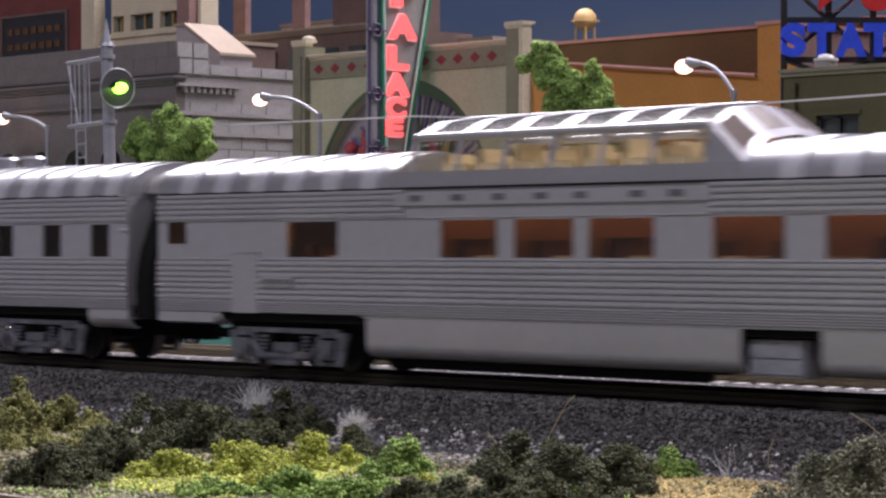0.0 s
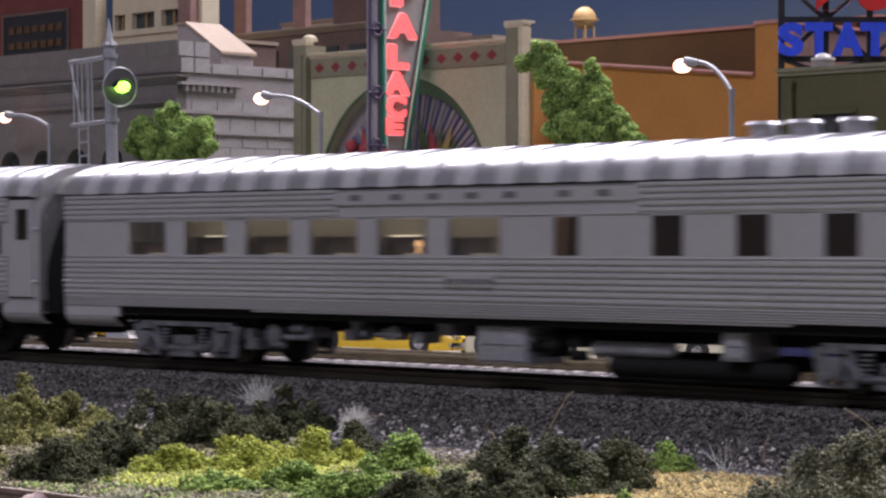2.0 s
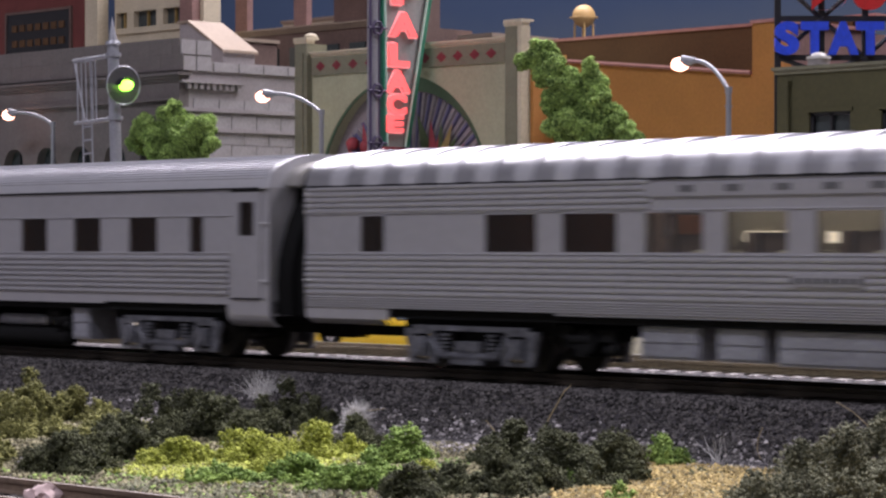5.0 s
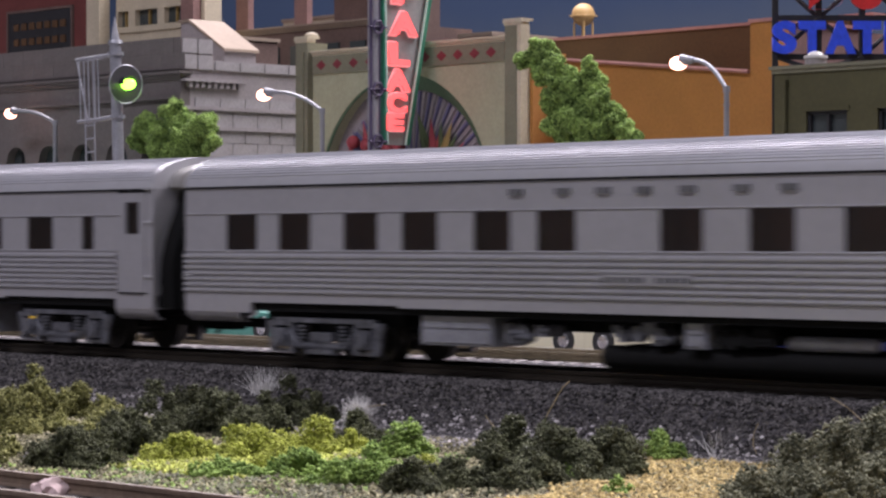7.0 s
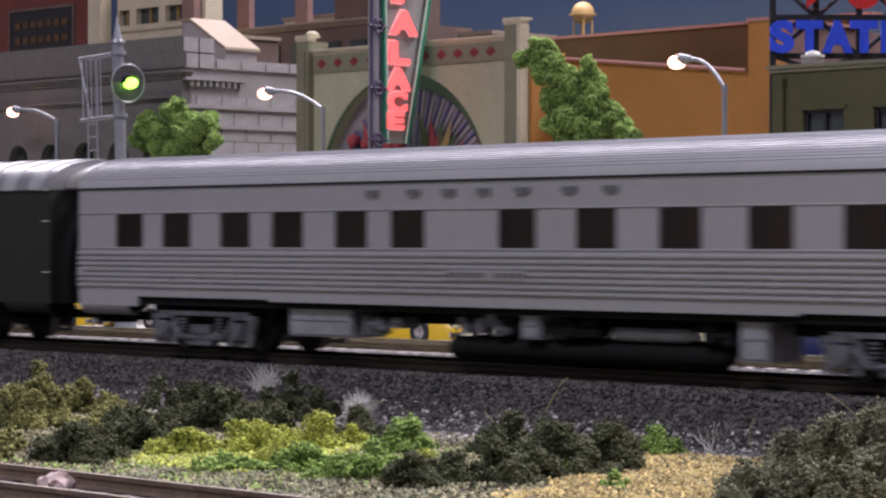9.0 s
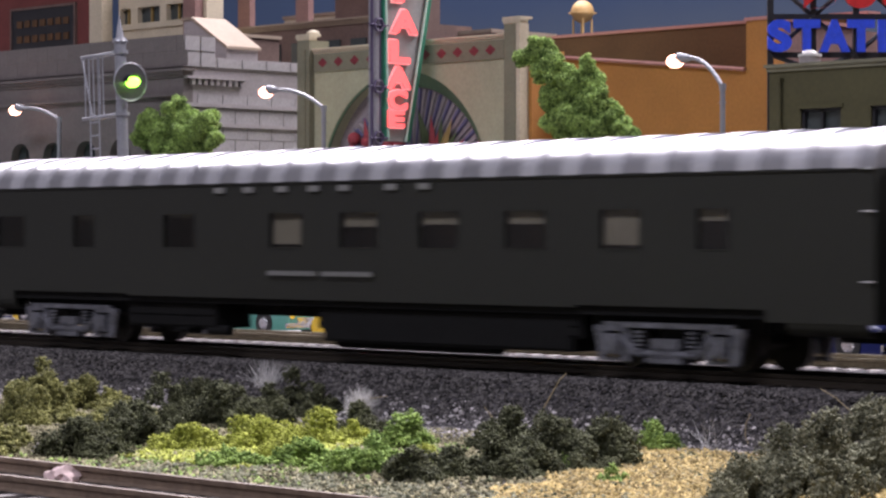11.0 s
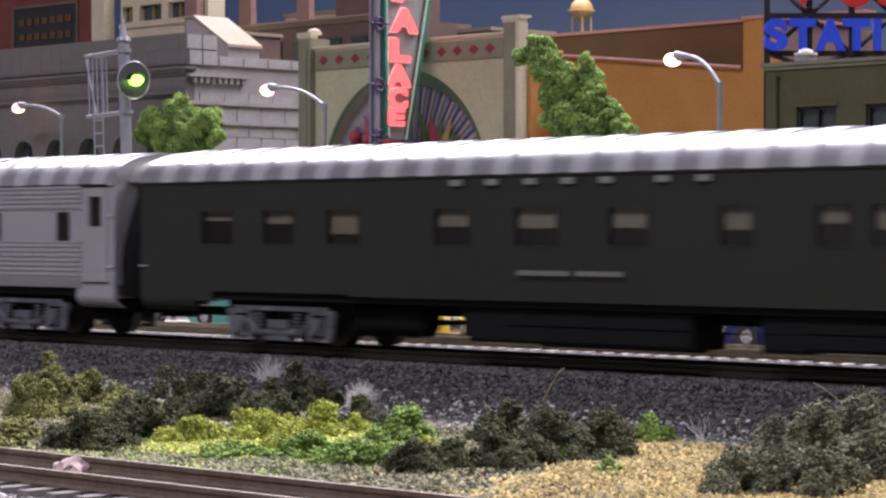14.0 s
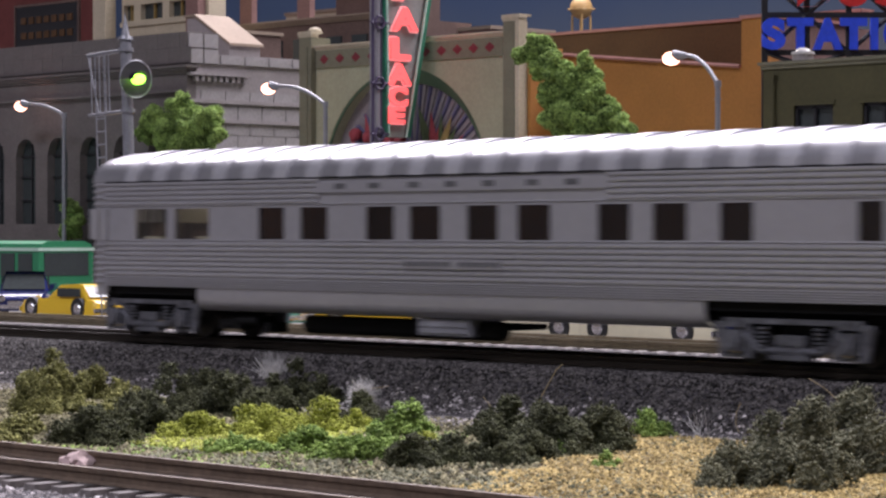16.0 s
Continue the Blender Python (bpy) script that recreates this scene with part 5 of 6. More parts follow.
def passenger_car(cfg):
    left, length, shell, roof = cfg["left"], cfg["length"], cfg["shell"], cfg["roof"]
    car = thing("passenger_car", (left, 0, 0), cfg["label"], "train car", "cars of the train")
    tail = cfg.get("tail", 0.0)
    z_lo = 0.0093
    opens = [(x, w, za, zb) for x, w, za, zb in cfg["windows"]]
    door = cfg.get("door")
    if door:
        opens_d = opens + [(door + 0.0015, 0.0055, 0.0282, 0.0362)]
    else:
        opens_d = opens
    x_right = length
    wells = [(x - 0.0255, x + 0.0255) for x in cfg["trucks"]]
    sill_spans = cut([(tail, length)], wells)
    for y0, y1, nm in ((-0.0175, -0.0165, "side_wall"), (0.0165, 0.0175, "side_wall")):
        bm = B()
        wall(bm, tail, x_right, y0, y1, 0.0118, EAVE, opens_d)
        side = part(nm, bm, shell, car)
        for a, b in sill_spans:
            inner = a > tail + 0.01 and b < length - 0.01
            part("side_sill", box(B(), a, b, y0, y1, 0.0113 if inner else z_lo, 0.0118), shell, side)
    for xe in ([length - 0.0008] if tail else [0.0, length - 0.0008]):
        bm = B()
        box(bm, xe, xe + 0.0008, -0.0165, 0.0165, z_lo, EAVE)
        part("end_wall", bm, shell, car)
        bm = B()
        prof = roof_profile(-0.0006)
        sweep(bm, prof, xe, xe + 0.0008)
        part("roof_end", bm, roof, car)
    bm = B()
    box(bm, tail, length, -0.0164, 0.0164, 0.0098, 0.0128)
    part("floor_frame", bm, UNDER, car)
    bm = box(B(), cfg["trucks"][0] + 0.024, cfg["trucks"][1] - 0.024, -0.006, 0.006, 0.0068, 0.0098)
    for kind, x, w, z0, z1, m in cfg.get("equipment", ()):
        if kind == "tank" and m is UNDER:
            box(bm, x - 0.002, x + w - 0.006, -0.0058, 0.0058, (z0 + z1) / 2, 0.0046)
    part("centre_sill", bm, UNDER, car)
    # end skirts with the step wells
    for a, b, zb in cfg.get("skirts", ()):
        for s in (-1, 1):
            r = min(0.0030, (0.0119 - zb) * 0.75)
            curve = [(0.0174, 0.0119)] + [(0.0174 - r + r * math.cos(q), zb + r - r * math.sin(q)) for q in (0, 0.4, 0.8, 1.2, 1.57)]
            inner = [(y - 0.0008, z + 0.0003) for y, z in curve]
            part("skirt", sweep(B(), [(s * y, z) for y, z in curve + inner[::-1]], a, b), shell, car)
    # side trim: belt rails above and below the windows
    bm = B()
    for z in cfg.get("belts", (0.0330, 0.0240)):
        for y in (-0.0176, 0.0176):
            a = tail
            for s0, s1 in cut([(tail, length)], [(door - 0.001, length)] if door else []):
                rod(bm, (s0, y, z), (s1, y, z), 0.00022, n=6)
    part("belt_rail", bm, shell, car)
    rows = cfg.get("flute_rows", ())
    holes = cfg.get("flute_holes", {})
    for name, rr in rows:
        spans = cut([(tail, (door - 0.0022) if door else length)], holes.get(name, ()))
        flutes(car, shell, [r for r in rr if r[0] > 0.0118], spans)
        flutes(car, shell, [r for r in rr if r[0] <= 0.0118], cut(spans, wells))
    # windows
    for k, (x, w, za, zb) in enumerate(opens):
        glass = cfg["glass"][k] if isinstance(cfg["glass"], list) else cfg["glass"]
        for y in (-0.0171, 0.0171):
            bm = B()
            box(bm, x, x + w, y - 0.0001, y + 0.0001, za, zb)
            pane = part("window_pane", bm, glass, car)
            pane.visible_shadow = False
        bm = B()
        g = 0.0004
        for a, b, c, d in ((x - g, x, za - g, zb + g), (x + w, x + w + g, za - g, zb + g), (x, x + w, za - g, za), (x, x + w, zb, zb + g)):
            box(bm, a, b, -0.01765, -0.0168, c, d)
        part("window_frame", bm, cfg.get("frame", shell), car)
        if cfg.get("shades"):
            drop = cfg["shades"][k % len(cfg["shades"])]
            if drop > 0:
                bm = B()
                box(bm, x + 0.0003, x + w - 0.0003, -0.0163, -0.0161, zb - (zb - za) * drop, zb)
                part("window_shade", bm, SHADE, car, "half-drawn cream window shade")
    if door:
        bm = B()
        wall(bm, door - 0.001, door + 0.0095, -0.01785, -0.0176, 0.0135, 0.0386, [(door + 0.0015, 0.0055, 0.0282, 0.0362)])
        d = part("door", bm, shell, car)
        bm = B()
        box(bm, door + 0.0015, door + 0.0070, -0.0172, -0.0170, 0.0282, 0.0362)
        part("door_window", bm, GLASS_BROWN, d).visible_shadow = False
        part("door_header", box(B(), door - 0.0014, door + 0.0099, -0.01795, -0.0176, 0.0386, 0.0391), UNDER, d)
        part("door_sill", box(B(), door - 0.0014, door + 0.0099, -0.01795, -0.0176, 0.0131, 0.0135), UNDER, d)
    # inside
    for kind, a, b in cfg["inside"]:
        bm = B()
        if kind == "dark":
            box(bm, a, b, -0.0095, -0.0085, 0.0128, EAVE)
            part("partition", bm, INSIDE_BROWN, car)
        elif kind == "wood":
            box(bm, a, b, 0.003, 0.004, 0.0128, EAVE)
            part("partition", bm, INSIDE_WOOD, car)
        elif kind == "cream":
            box(bm, a, b, 0.006, 0.007, 0.0128, EAVE)
            part("partition", bm, INSIDE_CREAM, car)
        else:
            bm.free()
        if kind in ("wood", "cream", "diner"):
            rnd = random.Random(int(abs(left) * 1000))
            x = a + 0.006
            while x < b - 0.012:
                bm = B()
                top = 0.0272 + 0.0016 * rnd.random()
                box(bm, x, x + 0.0105, -0.0130, -0.0110, 0.0128, top)
                box(bm, x, x + 0.0022, -0.0155, -0.0060, 0.0128, top)
                box(bm, x, x + 0.0075, -0.0110, -0.0060, 0.0128, 0.0195)
                part("seat", bm, SEAT_RED if kind == "wood" else SEAT_BROWN, car)
                # glowing panels added for the bright patches behind windows, no known lamp
                if kind == "cream" and rnd.random() < 0.55:
                    zz = 0.0262 + 0.001 * rnd.random()
                    part("glow_panel", box(B(), x + 0.004, x + 0.014, 0.0055, 0.006, zz, zz + 0.0022), PANEL_GLOW, car, "cream panel added to glow behind the window")
                bm = B()
                box(bm, x + 0.0085, x + 0.0150, -0.0160, -0.0065, 0.0242, 0.0250)
                box(bm, x + 0.0110, x + 0.0120, -0.0120, -0.0110, 0.0128, 0.0242)
                part("table", bm, TABLE_CREAM, car)
                if kind == "cream" and x > a + 0.03 and rnd.random() < 0.35:
                    bm = B()
                    rod(bm, (x + 0.0118, -0.0145, 0.025), (x + 0.0118, -0.0145, 0.0265), 0.0004, n=6)
                    rod(bm, (x + 0.0118, -0.0145, 0.0265), (x + 0.0118, -0.0145, 0.0278), 0.0009, 0.0006, 10)
                    part("table_lamp", bm, WARM_GLOW, car)
                x += 0.0205 + 0.003 * rnd.random()
            bm = B()
            box(bm, a + 0.002, b - 0.002, -0.0012, 0.0012, 0.0392, 0.0397)
            part("light_strip", bm, STRIP_DIM if kind == "wood" else STRIP_GLOW, car)
    # roof
    dome = cfg.get("dome")
    if dome:
        roof_part(car, 0, dome[0], roof, cfg["ribs"])
        roof_part(car, dome[1], length, roof, cfg["ribs"])
    else:
        roof_part(car, tail, length, roof, cfg["ribs"])
    bm = B()
    for y in (-0.0177, 0.0177):
        box(bm, tail, length, y - 0.0002, y + 0.0002, EAVE - 0.0004, EAVE + 0.0001)
    part("drip_rail", bm, UNDER if shell is not GREEN_CAR else shell, car)
    for x in cfg.get("vents", ()):
        bm = B()
        rod(bm, (x, -0.004, 0.0480), (x, -0.004, 0.0502), 0.0030, 0.0028, 16)
        rod(bm, (x, -0.004, 0.0502), (x, -0.004, 0.0509), 0.0036, 0.0030, 16)
        part("roof_vent", bm, roof, car)
    for x in cfg.get("hatches", ()):
        bm = B()
        pr = roof_profile(0.0006)
        sweep(bm, pr[2:5] + [(y * 0.97, z - 0.0006) for y, z in pr[2:5]][::-1], x, x + 0.009)
        part("roof_hatch", bm, roof, car)
    for x in cfg["trucks"]:
        truck(car, x)
    equipment(car, cfg.get("equipment", ()))
    lettering(car, cfg["letters"], cfg.get("letter_z", 0.0372), cfg["ink"])
    if "letter_board" in cfg:
        a, b = cfg["letter_board"]
        bm = B()
        box(bm, a, b, -0.0181, -0.0174, 0.0357, 0.0383)
        part("letter_board", bm, shell, car)
    x, w, z, board = cfg["plate"]
    name_board(car, x, w, z, shell, cfg["ink"], board)
    end_gear(car, length, (1,) if tail else (0, 1))
    train.append((car, left))
    return car


def dome_top(car, x0, x1):
    """A glass dome over the roof, sloping at both ends."""
    zb, zg, zt = 0.0423, 0.0500, 0.0548
    xa, xb = x0 + 0.0058, x1 - 0.0098
    bm = B()
    for y in (-0.0168, 0.0168):
        s = 1 if y > 0 else -1
        box(bm, x0, x1, y - 0.0006, y + 0.0006, EAVE, zb + 0.0006)
    part("dome_sill", bm, SILVER_ROOF, car)
    for xe in (x0 - 0.0004, x1 - 0.0004):
        part("bulkhead", sweep(B(), roof_profile(-0.0006), xe, xe + 0.0008), SILVER, car)
    part("antenna", tube(B(), [(x0 + 0.007, 0, 0.0552), (0.0712, 0, 0.0562), (0.0038, 0, 0.0567)], 0.00022, 6), CAR_WHITE, car, "thin white whip antenna")
    part("antenna", tube(B(), [(x1 - 0.012, 0, 0.0549), (x1 + 0.060, 0, 0.0560)], 0.00022, 6), CAR_WHITE, car, "thin white whip antenna")
    part("antenna_post", box(B(), x1 - 0.0130, x1 - 0.0105, -0.0012, 0.0012, 0.0486, 0.0552), POLE, car)
    bm = B()
    box(bm, x0, x1, -0.0160, 0.0160, 0.0412, 0.0418)
    part("dome_floor", bm, INSIDE_CREAM, car)
    # side posts and panes
    n = 6
    for k in range(n):
        a = xa + (xb - xa) * k / n
        b = xa + (xb - xa) * (k + 1) / n
        for y, yt in ((-0.0168, -0.0150), (0.0168, 0.0150)):
            bm = B()
            v = [bm.verts.new(p) for p in ((a, y, zb), (b, y, zb), (b, yt, zg), (a, yt, zg))]
            bm.faces.new(v)
            pane = part("dome_pane", bm, GLASS_CLEAR, car)
            pane.visible_shadow = False
        for s in (-1, 1):
            part("dome_post", rod(B(), (a, s * 0.0168, zb), (a, s * 0.0150, zg), 0.0006, n=8), SILVER_ROOF, car)
        # top pane and silver rib
        bm = B()
        w = [bm.verts.new((x, y, z)) for x in (a + 0.0035, b) for y, z in ((-0.0146, zg + 0.001), (-0.0085, 0.0537), (0, zt), (0.0085, 0.0537), (0.0146, zg + 0.001))]
        for i in range(4):
            bm.faces.new((w[i], w[i + 1], w[i + 6], w[i + 5]))
        part("dome_roof_pane", bm, GLASS_SKY, car).visible_shadow = False
        bm = B()
        pr = [(-0.0148, zg + 0.0011), (-0.0086, 0.0540), (0, zt + 0.0003), (0.0086, 0.0540), (0.0148, zg + 0.0011)]
        sweep(bm, pr + [(y * 0.96, z - 0.0006) for y, z in pr][::-1], a - 0.0002, a + 0.0036)
        part("dome_rib", bm, SILVER_ROOF, car)
    bm = B()
    for s in (-1, 1):
        rod(bm, (xa, s * 0.0152, zg + 0.0003), (xb, s * 0.0152, zg + 0.0003), 0.0009, n=8)
    rod(bm, (xa, 0, zt), (xb, 0, zt), 0.0006, n=8)
    part("dome_rail", bm, SILVER, car)
    # sloping ends, framed, with windshields
    for xt, xe in ((xa, x0), (xb, x1)):
        top = [(-0.0152, zg + 0.0004), (-0.0086, 0.0540), (0, zt), (0.0086, 0.0540), (0.0152, zg + 0.0004)]
        foot = [(-0.0168, zb), (-0.0100, 0.0474), (0, 0.0486), (0.0100, 0.0474), (0.0168, zb)]
        bm = B()
        a = [bm.verts.new((xt, y, z)) for y, z in top]
        b = [bm.verts.new((xe, y, z)) for y, z in foot]
        for i in range(4):
            bm.faces.new((a[i], a[i + 1], b[i + 1], b[i]))
        if xe < xt:
            inner = bmesh.ops.inset_individual(bm, faces=bm.faces[:], thickness=0.0012, depth=0.0)["faces"]
            bmesh.ops.delete(bm, geom=[f for f in bm.faces if f not in inner], context="FACES_ONLY")
        bmesh.ops.solidify(bm, geom=bm.faces[:], thickness=0.0006)
        part("dome_end_frame", bm, SILVER_ROOF, car)
        for i in range(4):
            bm = B()
            q = [Vector((xt, *top[i])), Vector((xt, *top[i + 1])), Vector((xe, *foot[i + 1])), Vector((xe, *foot[i]))]
            c = sum(q, Vector()) / 4
            up = (q[1] - q[0]).cross(q[3] - q[0]).normalized() * 0.0008
            up = up if up.z > 0 else -up
            k = 0.88 if xe < xt else 0.70
            bm.faces.new([bm.verts.new(c + (p - c) * k + up) for p in q])
            part("windshield", bm, GLASS_CLEAR if xe < xt else DOME_END, car).visible_shadow = False
        # wedge side panes
        for s in (-1, 1):
            bm = B()
            v = [bm.verts.new(p) for p in ((xt, s * 0.0168, zb), (xt, s * 0.0151, zg), (xe, s * 0.0168, zb))]
            bm.faces.new(v)
            part("dome_pane", bm, GLASS_CLEAR if xe < xt else SILVER_ROOF, car).visible_shadow = xe > xt
    x = xa + 0.004
    k = 0
    while x < xb - 0.008:
        for y in (-0.0115, 0.004):
            bm = B()
            box(bm, x, x + 0.0022, y, y + 0.0075, 0.0416, 0.0468 + 0.0008 * (k % 3))
            box(bm, x, x + 0.0066, y, y + 0.0075, 0.0416, 0.0446)
            part("seat", bm, DOME_SEAT, car)
        x += 0.0102
        k += 1


def round_tail(car, shell, roof, tail):
    """The rounded end of the last car, with wraparound windows."""
    n = 12
    ang = [-math.pi / 2 + math.pi * i / n for i in range(n + 1)]
    plan = [(tail - tail * math.cos(a) ** 0.8 if abs(math.cos(a)) > 1e-6 else tail, 0.0175 * math.sin(a)) for a in ang]

    def ring(bm, z0, z1, i0, i1, d=0.0):
        for i in range(i0, i1):
            (xa, ya), (xb, yb) = plan[i], plan[i + 1]
            v = [bm.verts.new(p) for p in ((xa - d, ya, z0), (xb - d, yb, z0), (xb - d, yb, z1), (xa - d, ya, z1))]
            bm.faces.new(v)
        return bm
    part("tail_wall", ring(ring(B(), 0.0093, 0.0242, 0, n), 0.0324, EAVE, 0, n), shell, car, smooth=False)
    posts = B()
    for i in range(0, n + 1):
        rod(posts, (plan[i][0], plan[i][1], 0.0242), (plan[i][0], plan[i][1], 0.0324), 0.0010 if i % 2 else 0.0016, n=8)
    part("tail_post", posts, shell, car)
    for i in range(0, n, 2):
        part("window_pane", ring(B(), 0.0242, 0.0324, i, i + 2), GLASS_CLEAR, car).visible_shadow = False
    for z0 in list(np.linspace(0.0128, 0.0226, 7)) + list(np.linspace(0.0336, 0.0388, 4)):
        part("flute", tube(B(), [(px, py, z0) for px, py in plan], 0.0006, 6), shell, car)
    # roof, drawn in towards the tail
    bm = B()
    prof = roof_profile()
    last = None
    for k in range(9):
        f = math.sin(math.pi / 2 * k / 8)
        x = tail * (1 - f)
        sc = max(0.02, math.cos(math.pi / 2 * k / 8) ** 0.55)
        rowv = [bm.verts.new((x, y * sc, EAVE + (z - EAVE) * sc ** 0.7)) for y, z in prof]
        if last:
            for i in range(len(prof) - 1):
                bm.faces.new((last[i], last[i + 1], rowv[i + 1], rowv[i]))
        last = rowv
    part("tail_roof", bm, roof, car, smooth=True)
    bm = B()
    for y in (-0.008, 0.008):
        rod(bm, (-0.0004, y, 0.0225), (0.002, y, 0.0225), 0.0012, n=10)
    part("tail_lamp", bm, SEAT_RED, car)


UP = ("upper", [(0.0331 + 0.00128 * k, 0.0331 + 0.00128 * k + 0.00110, 0.0005) for k in range(5)])
LOW = ("lower", [(0.0225 - 0.00130 * k, 0.02362 - 0.00130 * k, 0.0005) for k in range(7)] + [(0.01395 - 0.00053 * k, 0.01430 - 0.00053 * k, 0.0004) for k in range(5)])
LOW_PLAIN = ("lower", [(0.0222 - 0.00137 * k, 0.0233 - 0.00137 * k, 0.0007) for k in range(7)])
ZB, ZT = 0.0245, 0.0325


def wins(rows, za=ZB, zb=ZT):
    return [(x / 1000, w / 1000, za, zb) for x, w in rows]


def mm(values):
    return [v / 1000 for v in values]


GEAR = [("box", 0.0847, 0.0223, 0.0033, 0.0107, GEAR_GREY), ("gear", 0.108, 0.0155, 0.0030, 0.0095, TRUCK), ("tank", 0.1361, 0.0804, -0.0003, 0.0046, UNDER), ("tank", 0.1851, 0.0215, 0.0048, 0.0078, GEAR_GREY),
        ("box", 0.1613, 0.0056, 0.0046, 0.0103, GEAR_GREY), ("gear", 0.140, 0.018, 0.0046, 0.0098, TRUCK), ("gear", 0.168, 0.016, 0.0046, 0.0098, UNDER), ("gear", 0.208, 0.012, 0.0040, 0.0098, UNDER), ("box", 0.2217, 0.0074, 0.0018, 0.0103, GEAR_GREY)]
SMOOTH_WIN = wins([(16.0, 11.3), (35.2, 11.3), (58.0, 11.4), (77.4, 11.4), (100.0, 11.1), (119.0, 11.1), (153.1, 11.3), (176.0, 11.3), (198.9, 11.3), (222.0, 11.3), (245.2, 11.3), (269.4, 5.0)], 0.0243, 0.0328)


def build_train():
    fl = dict(shell=SILVER, roof=SILVER_ROOF, ribs="bands", ink=LETTER)
    dome = passenger_car(dict(fl, left=-0.0975, length=0.298, label="silver fluted passenger car with a raised glass dome", windows=wins([(47.1, 17.2), (96.8, 16.7), (118.4, 16.6), (139.1, 17.2), (171.0, 17.2), (197.6, 17.0), (222, 17), (250, 12)]) + [(0.0039, 0.0069, 0.0276, 0.0330)],
                  glass=GLASS_WARM, inside=[("wood", 0.045, 0.298)], flute_rows=(UP, LOW), flute_holes={"upper": [(0.0855, 0.1700)], "lower": [(0.0279, 0.0372)]}, letter_board=(0.083, 0.171),
                  letters=mm([89.6, 102.3, 114.4, 126.4, 137.3, 152.2, 162.3]), plate=(0.0395, 0.0105, 0.0190, True), trucks=(0.0465, 0.2520), dome=(0.0815, 0.1780), hatches=(0.022, 0.062), vents=(),
                  skirts=((0.0, 0.0235, 0.0088), (0.0735, 0.1775, 0.0026), (0.1965, 0.2250, 0.0026)), equipment=[("box", 0.1815, 0.0130, 0.0022, 0.0092, GEAR_GREY), ("tank", 0.080, 0.09, 0.0003, 0.0030, UNDER)]))
    bm = B()
    box(bm, 0.0279, 0.0372, -0.0179, -0.0174, 0.0117, 0.0255)
    box(bm, 0.0276, 0.0375, -0.0181, -0.0174, 0.0255, 0.0259)
    part("service_panel", bm, SILVER, dome)
    dome_top(dome, 0.0815, 0.1780)
    passenger_car(dict(fl, left=-0.4033, length=0.294, label="silver fluted dining car with lit tables inside", windows=wins([(26.5, 14.5), (48.4, 15.2), (71.0, 16.0), (93.6, 16.0), (116.1, 15.7), (138.3, 15.6), (169.2, 6.8), (195.6, 7.9), (216.8, 7.9), (237.6, 7.8), (258.6, 7.7), (278.8, 7.6)]),
                  glass=[GLASS_CLEAR] * 6 + [GLASS_BROWN] * 6, inside=[("cream", 0.018, 0.165), ("dark", 0.165, 0.292)], flute_rows=(UP, LOW), flute_holes={"upper": [(0.103, 0.192)]}, letter_board=(0.102, 0.193),
                  letters=mm([109.5, 122.7, 134.3, 145.9, 157.1, 172.5, 183.2]), plate=(0.1380, 0.0146, 0.0190, True), trucks=(0.0480, 0.2550), hatches=(0.012, 0.200), vents=(0.213, 0.223, 0.235),
                  skirts=((0.0, 0.0205, 0.0066), (0.2775, 0.294, 0.0070)), equipment=[("gear", 0.0695, 0.026, 0.0020, 0.0098, TRUCK), ("box", 0.1482, 0.0150, 0.0018, 0.0095, GEAR_GREY), ("gear", 0.104, 0.040, 0.0050, 0.0098, TRUCK), ("tank", 0.1783, 0.0223, 0.0040, 0.0072, GEAR_GREY), ("tank", 0.1830, 0.0470, -0.0002, 0.0042, UNDER), ("box", 0.2150, 0.0058, 0.0042, 0.0098, GEAR_GREY), ("gear", 0.162, 0.016, 0.003, 0.0098, UNDER)]))
    passenger_car(dict(fl, left=-0.7116, length=0.297, label="silver fluted lounge car with a side door", windows=wins([(18.8, 7.6), (58.1, 15.0), (80.5, 15.0), (103.1, 15.0), (123.8, 15.1), (145.7, 15.7), (171.6, 5.2), (188.5, 8.1), (219.5, 7.8), (241.8, 8.4), (260.5, 5.2), (275.0, 5.0)]),
                  glass=[GLASS_BROWN] + [GLASS_BROWN] * 2 + [GLASS_CLEAR] * 3 + [GLASS_BROWN] * 6, inside=[("dark", 0.015, 0.1), ("cream", 0.100, 0.168), ("dark", 0.168, 0.215), ("dark", 0.255, 0.281)], flute_rows=(UP, LOW), flute_holes={"upper": [(0.1045, 0.1990)]}, letter_board=(0.1035, 0.2000), door=0.2852,
                  letters=mm([114.3, 126.0, 138.2, 149.6, 160.5, 173.1, 184.5]), plate=(0.1403, 0.0168, 0.0192, True), trucks=(0.0530, 0.2565), hatches=(0.010, 0.020, 0.172), vents=(),
                  skirts=((0.0, 0.024, 0.0080), (0.2805, 0.297, 0.0066)), equipment=[("box", 0.1035, 0.0155, 0.0030, 0.0095, GEAR_GREY), ("box", 0.1234, 0.0119, 0.0030, 0.0095, GEAR_GREY), ("box", 0.1385, 0.0271, 0.0026, 0.0095, GEAR_GREY), ("box", 0.1656, 0.0140, 0.0026, 0.0095, UNDER), ("box", 0.1805, 0.0119, 0.0030, 0.0095, GEAR_GREY), ("tank", 0.2001, 0.0091, 0.0060, 0.0085, GEAR_GREY), ("box", 0.2151, 0.0065, 0.0045, 0.0098, GEAR_GREY), ("tank", 0.1986, 0.0300, 0.0, 0.0044, UNDER), ("gear", 0.078, 0.022, 0.002, 0.0098, UNDER)]))
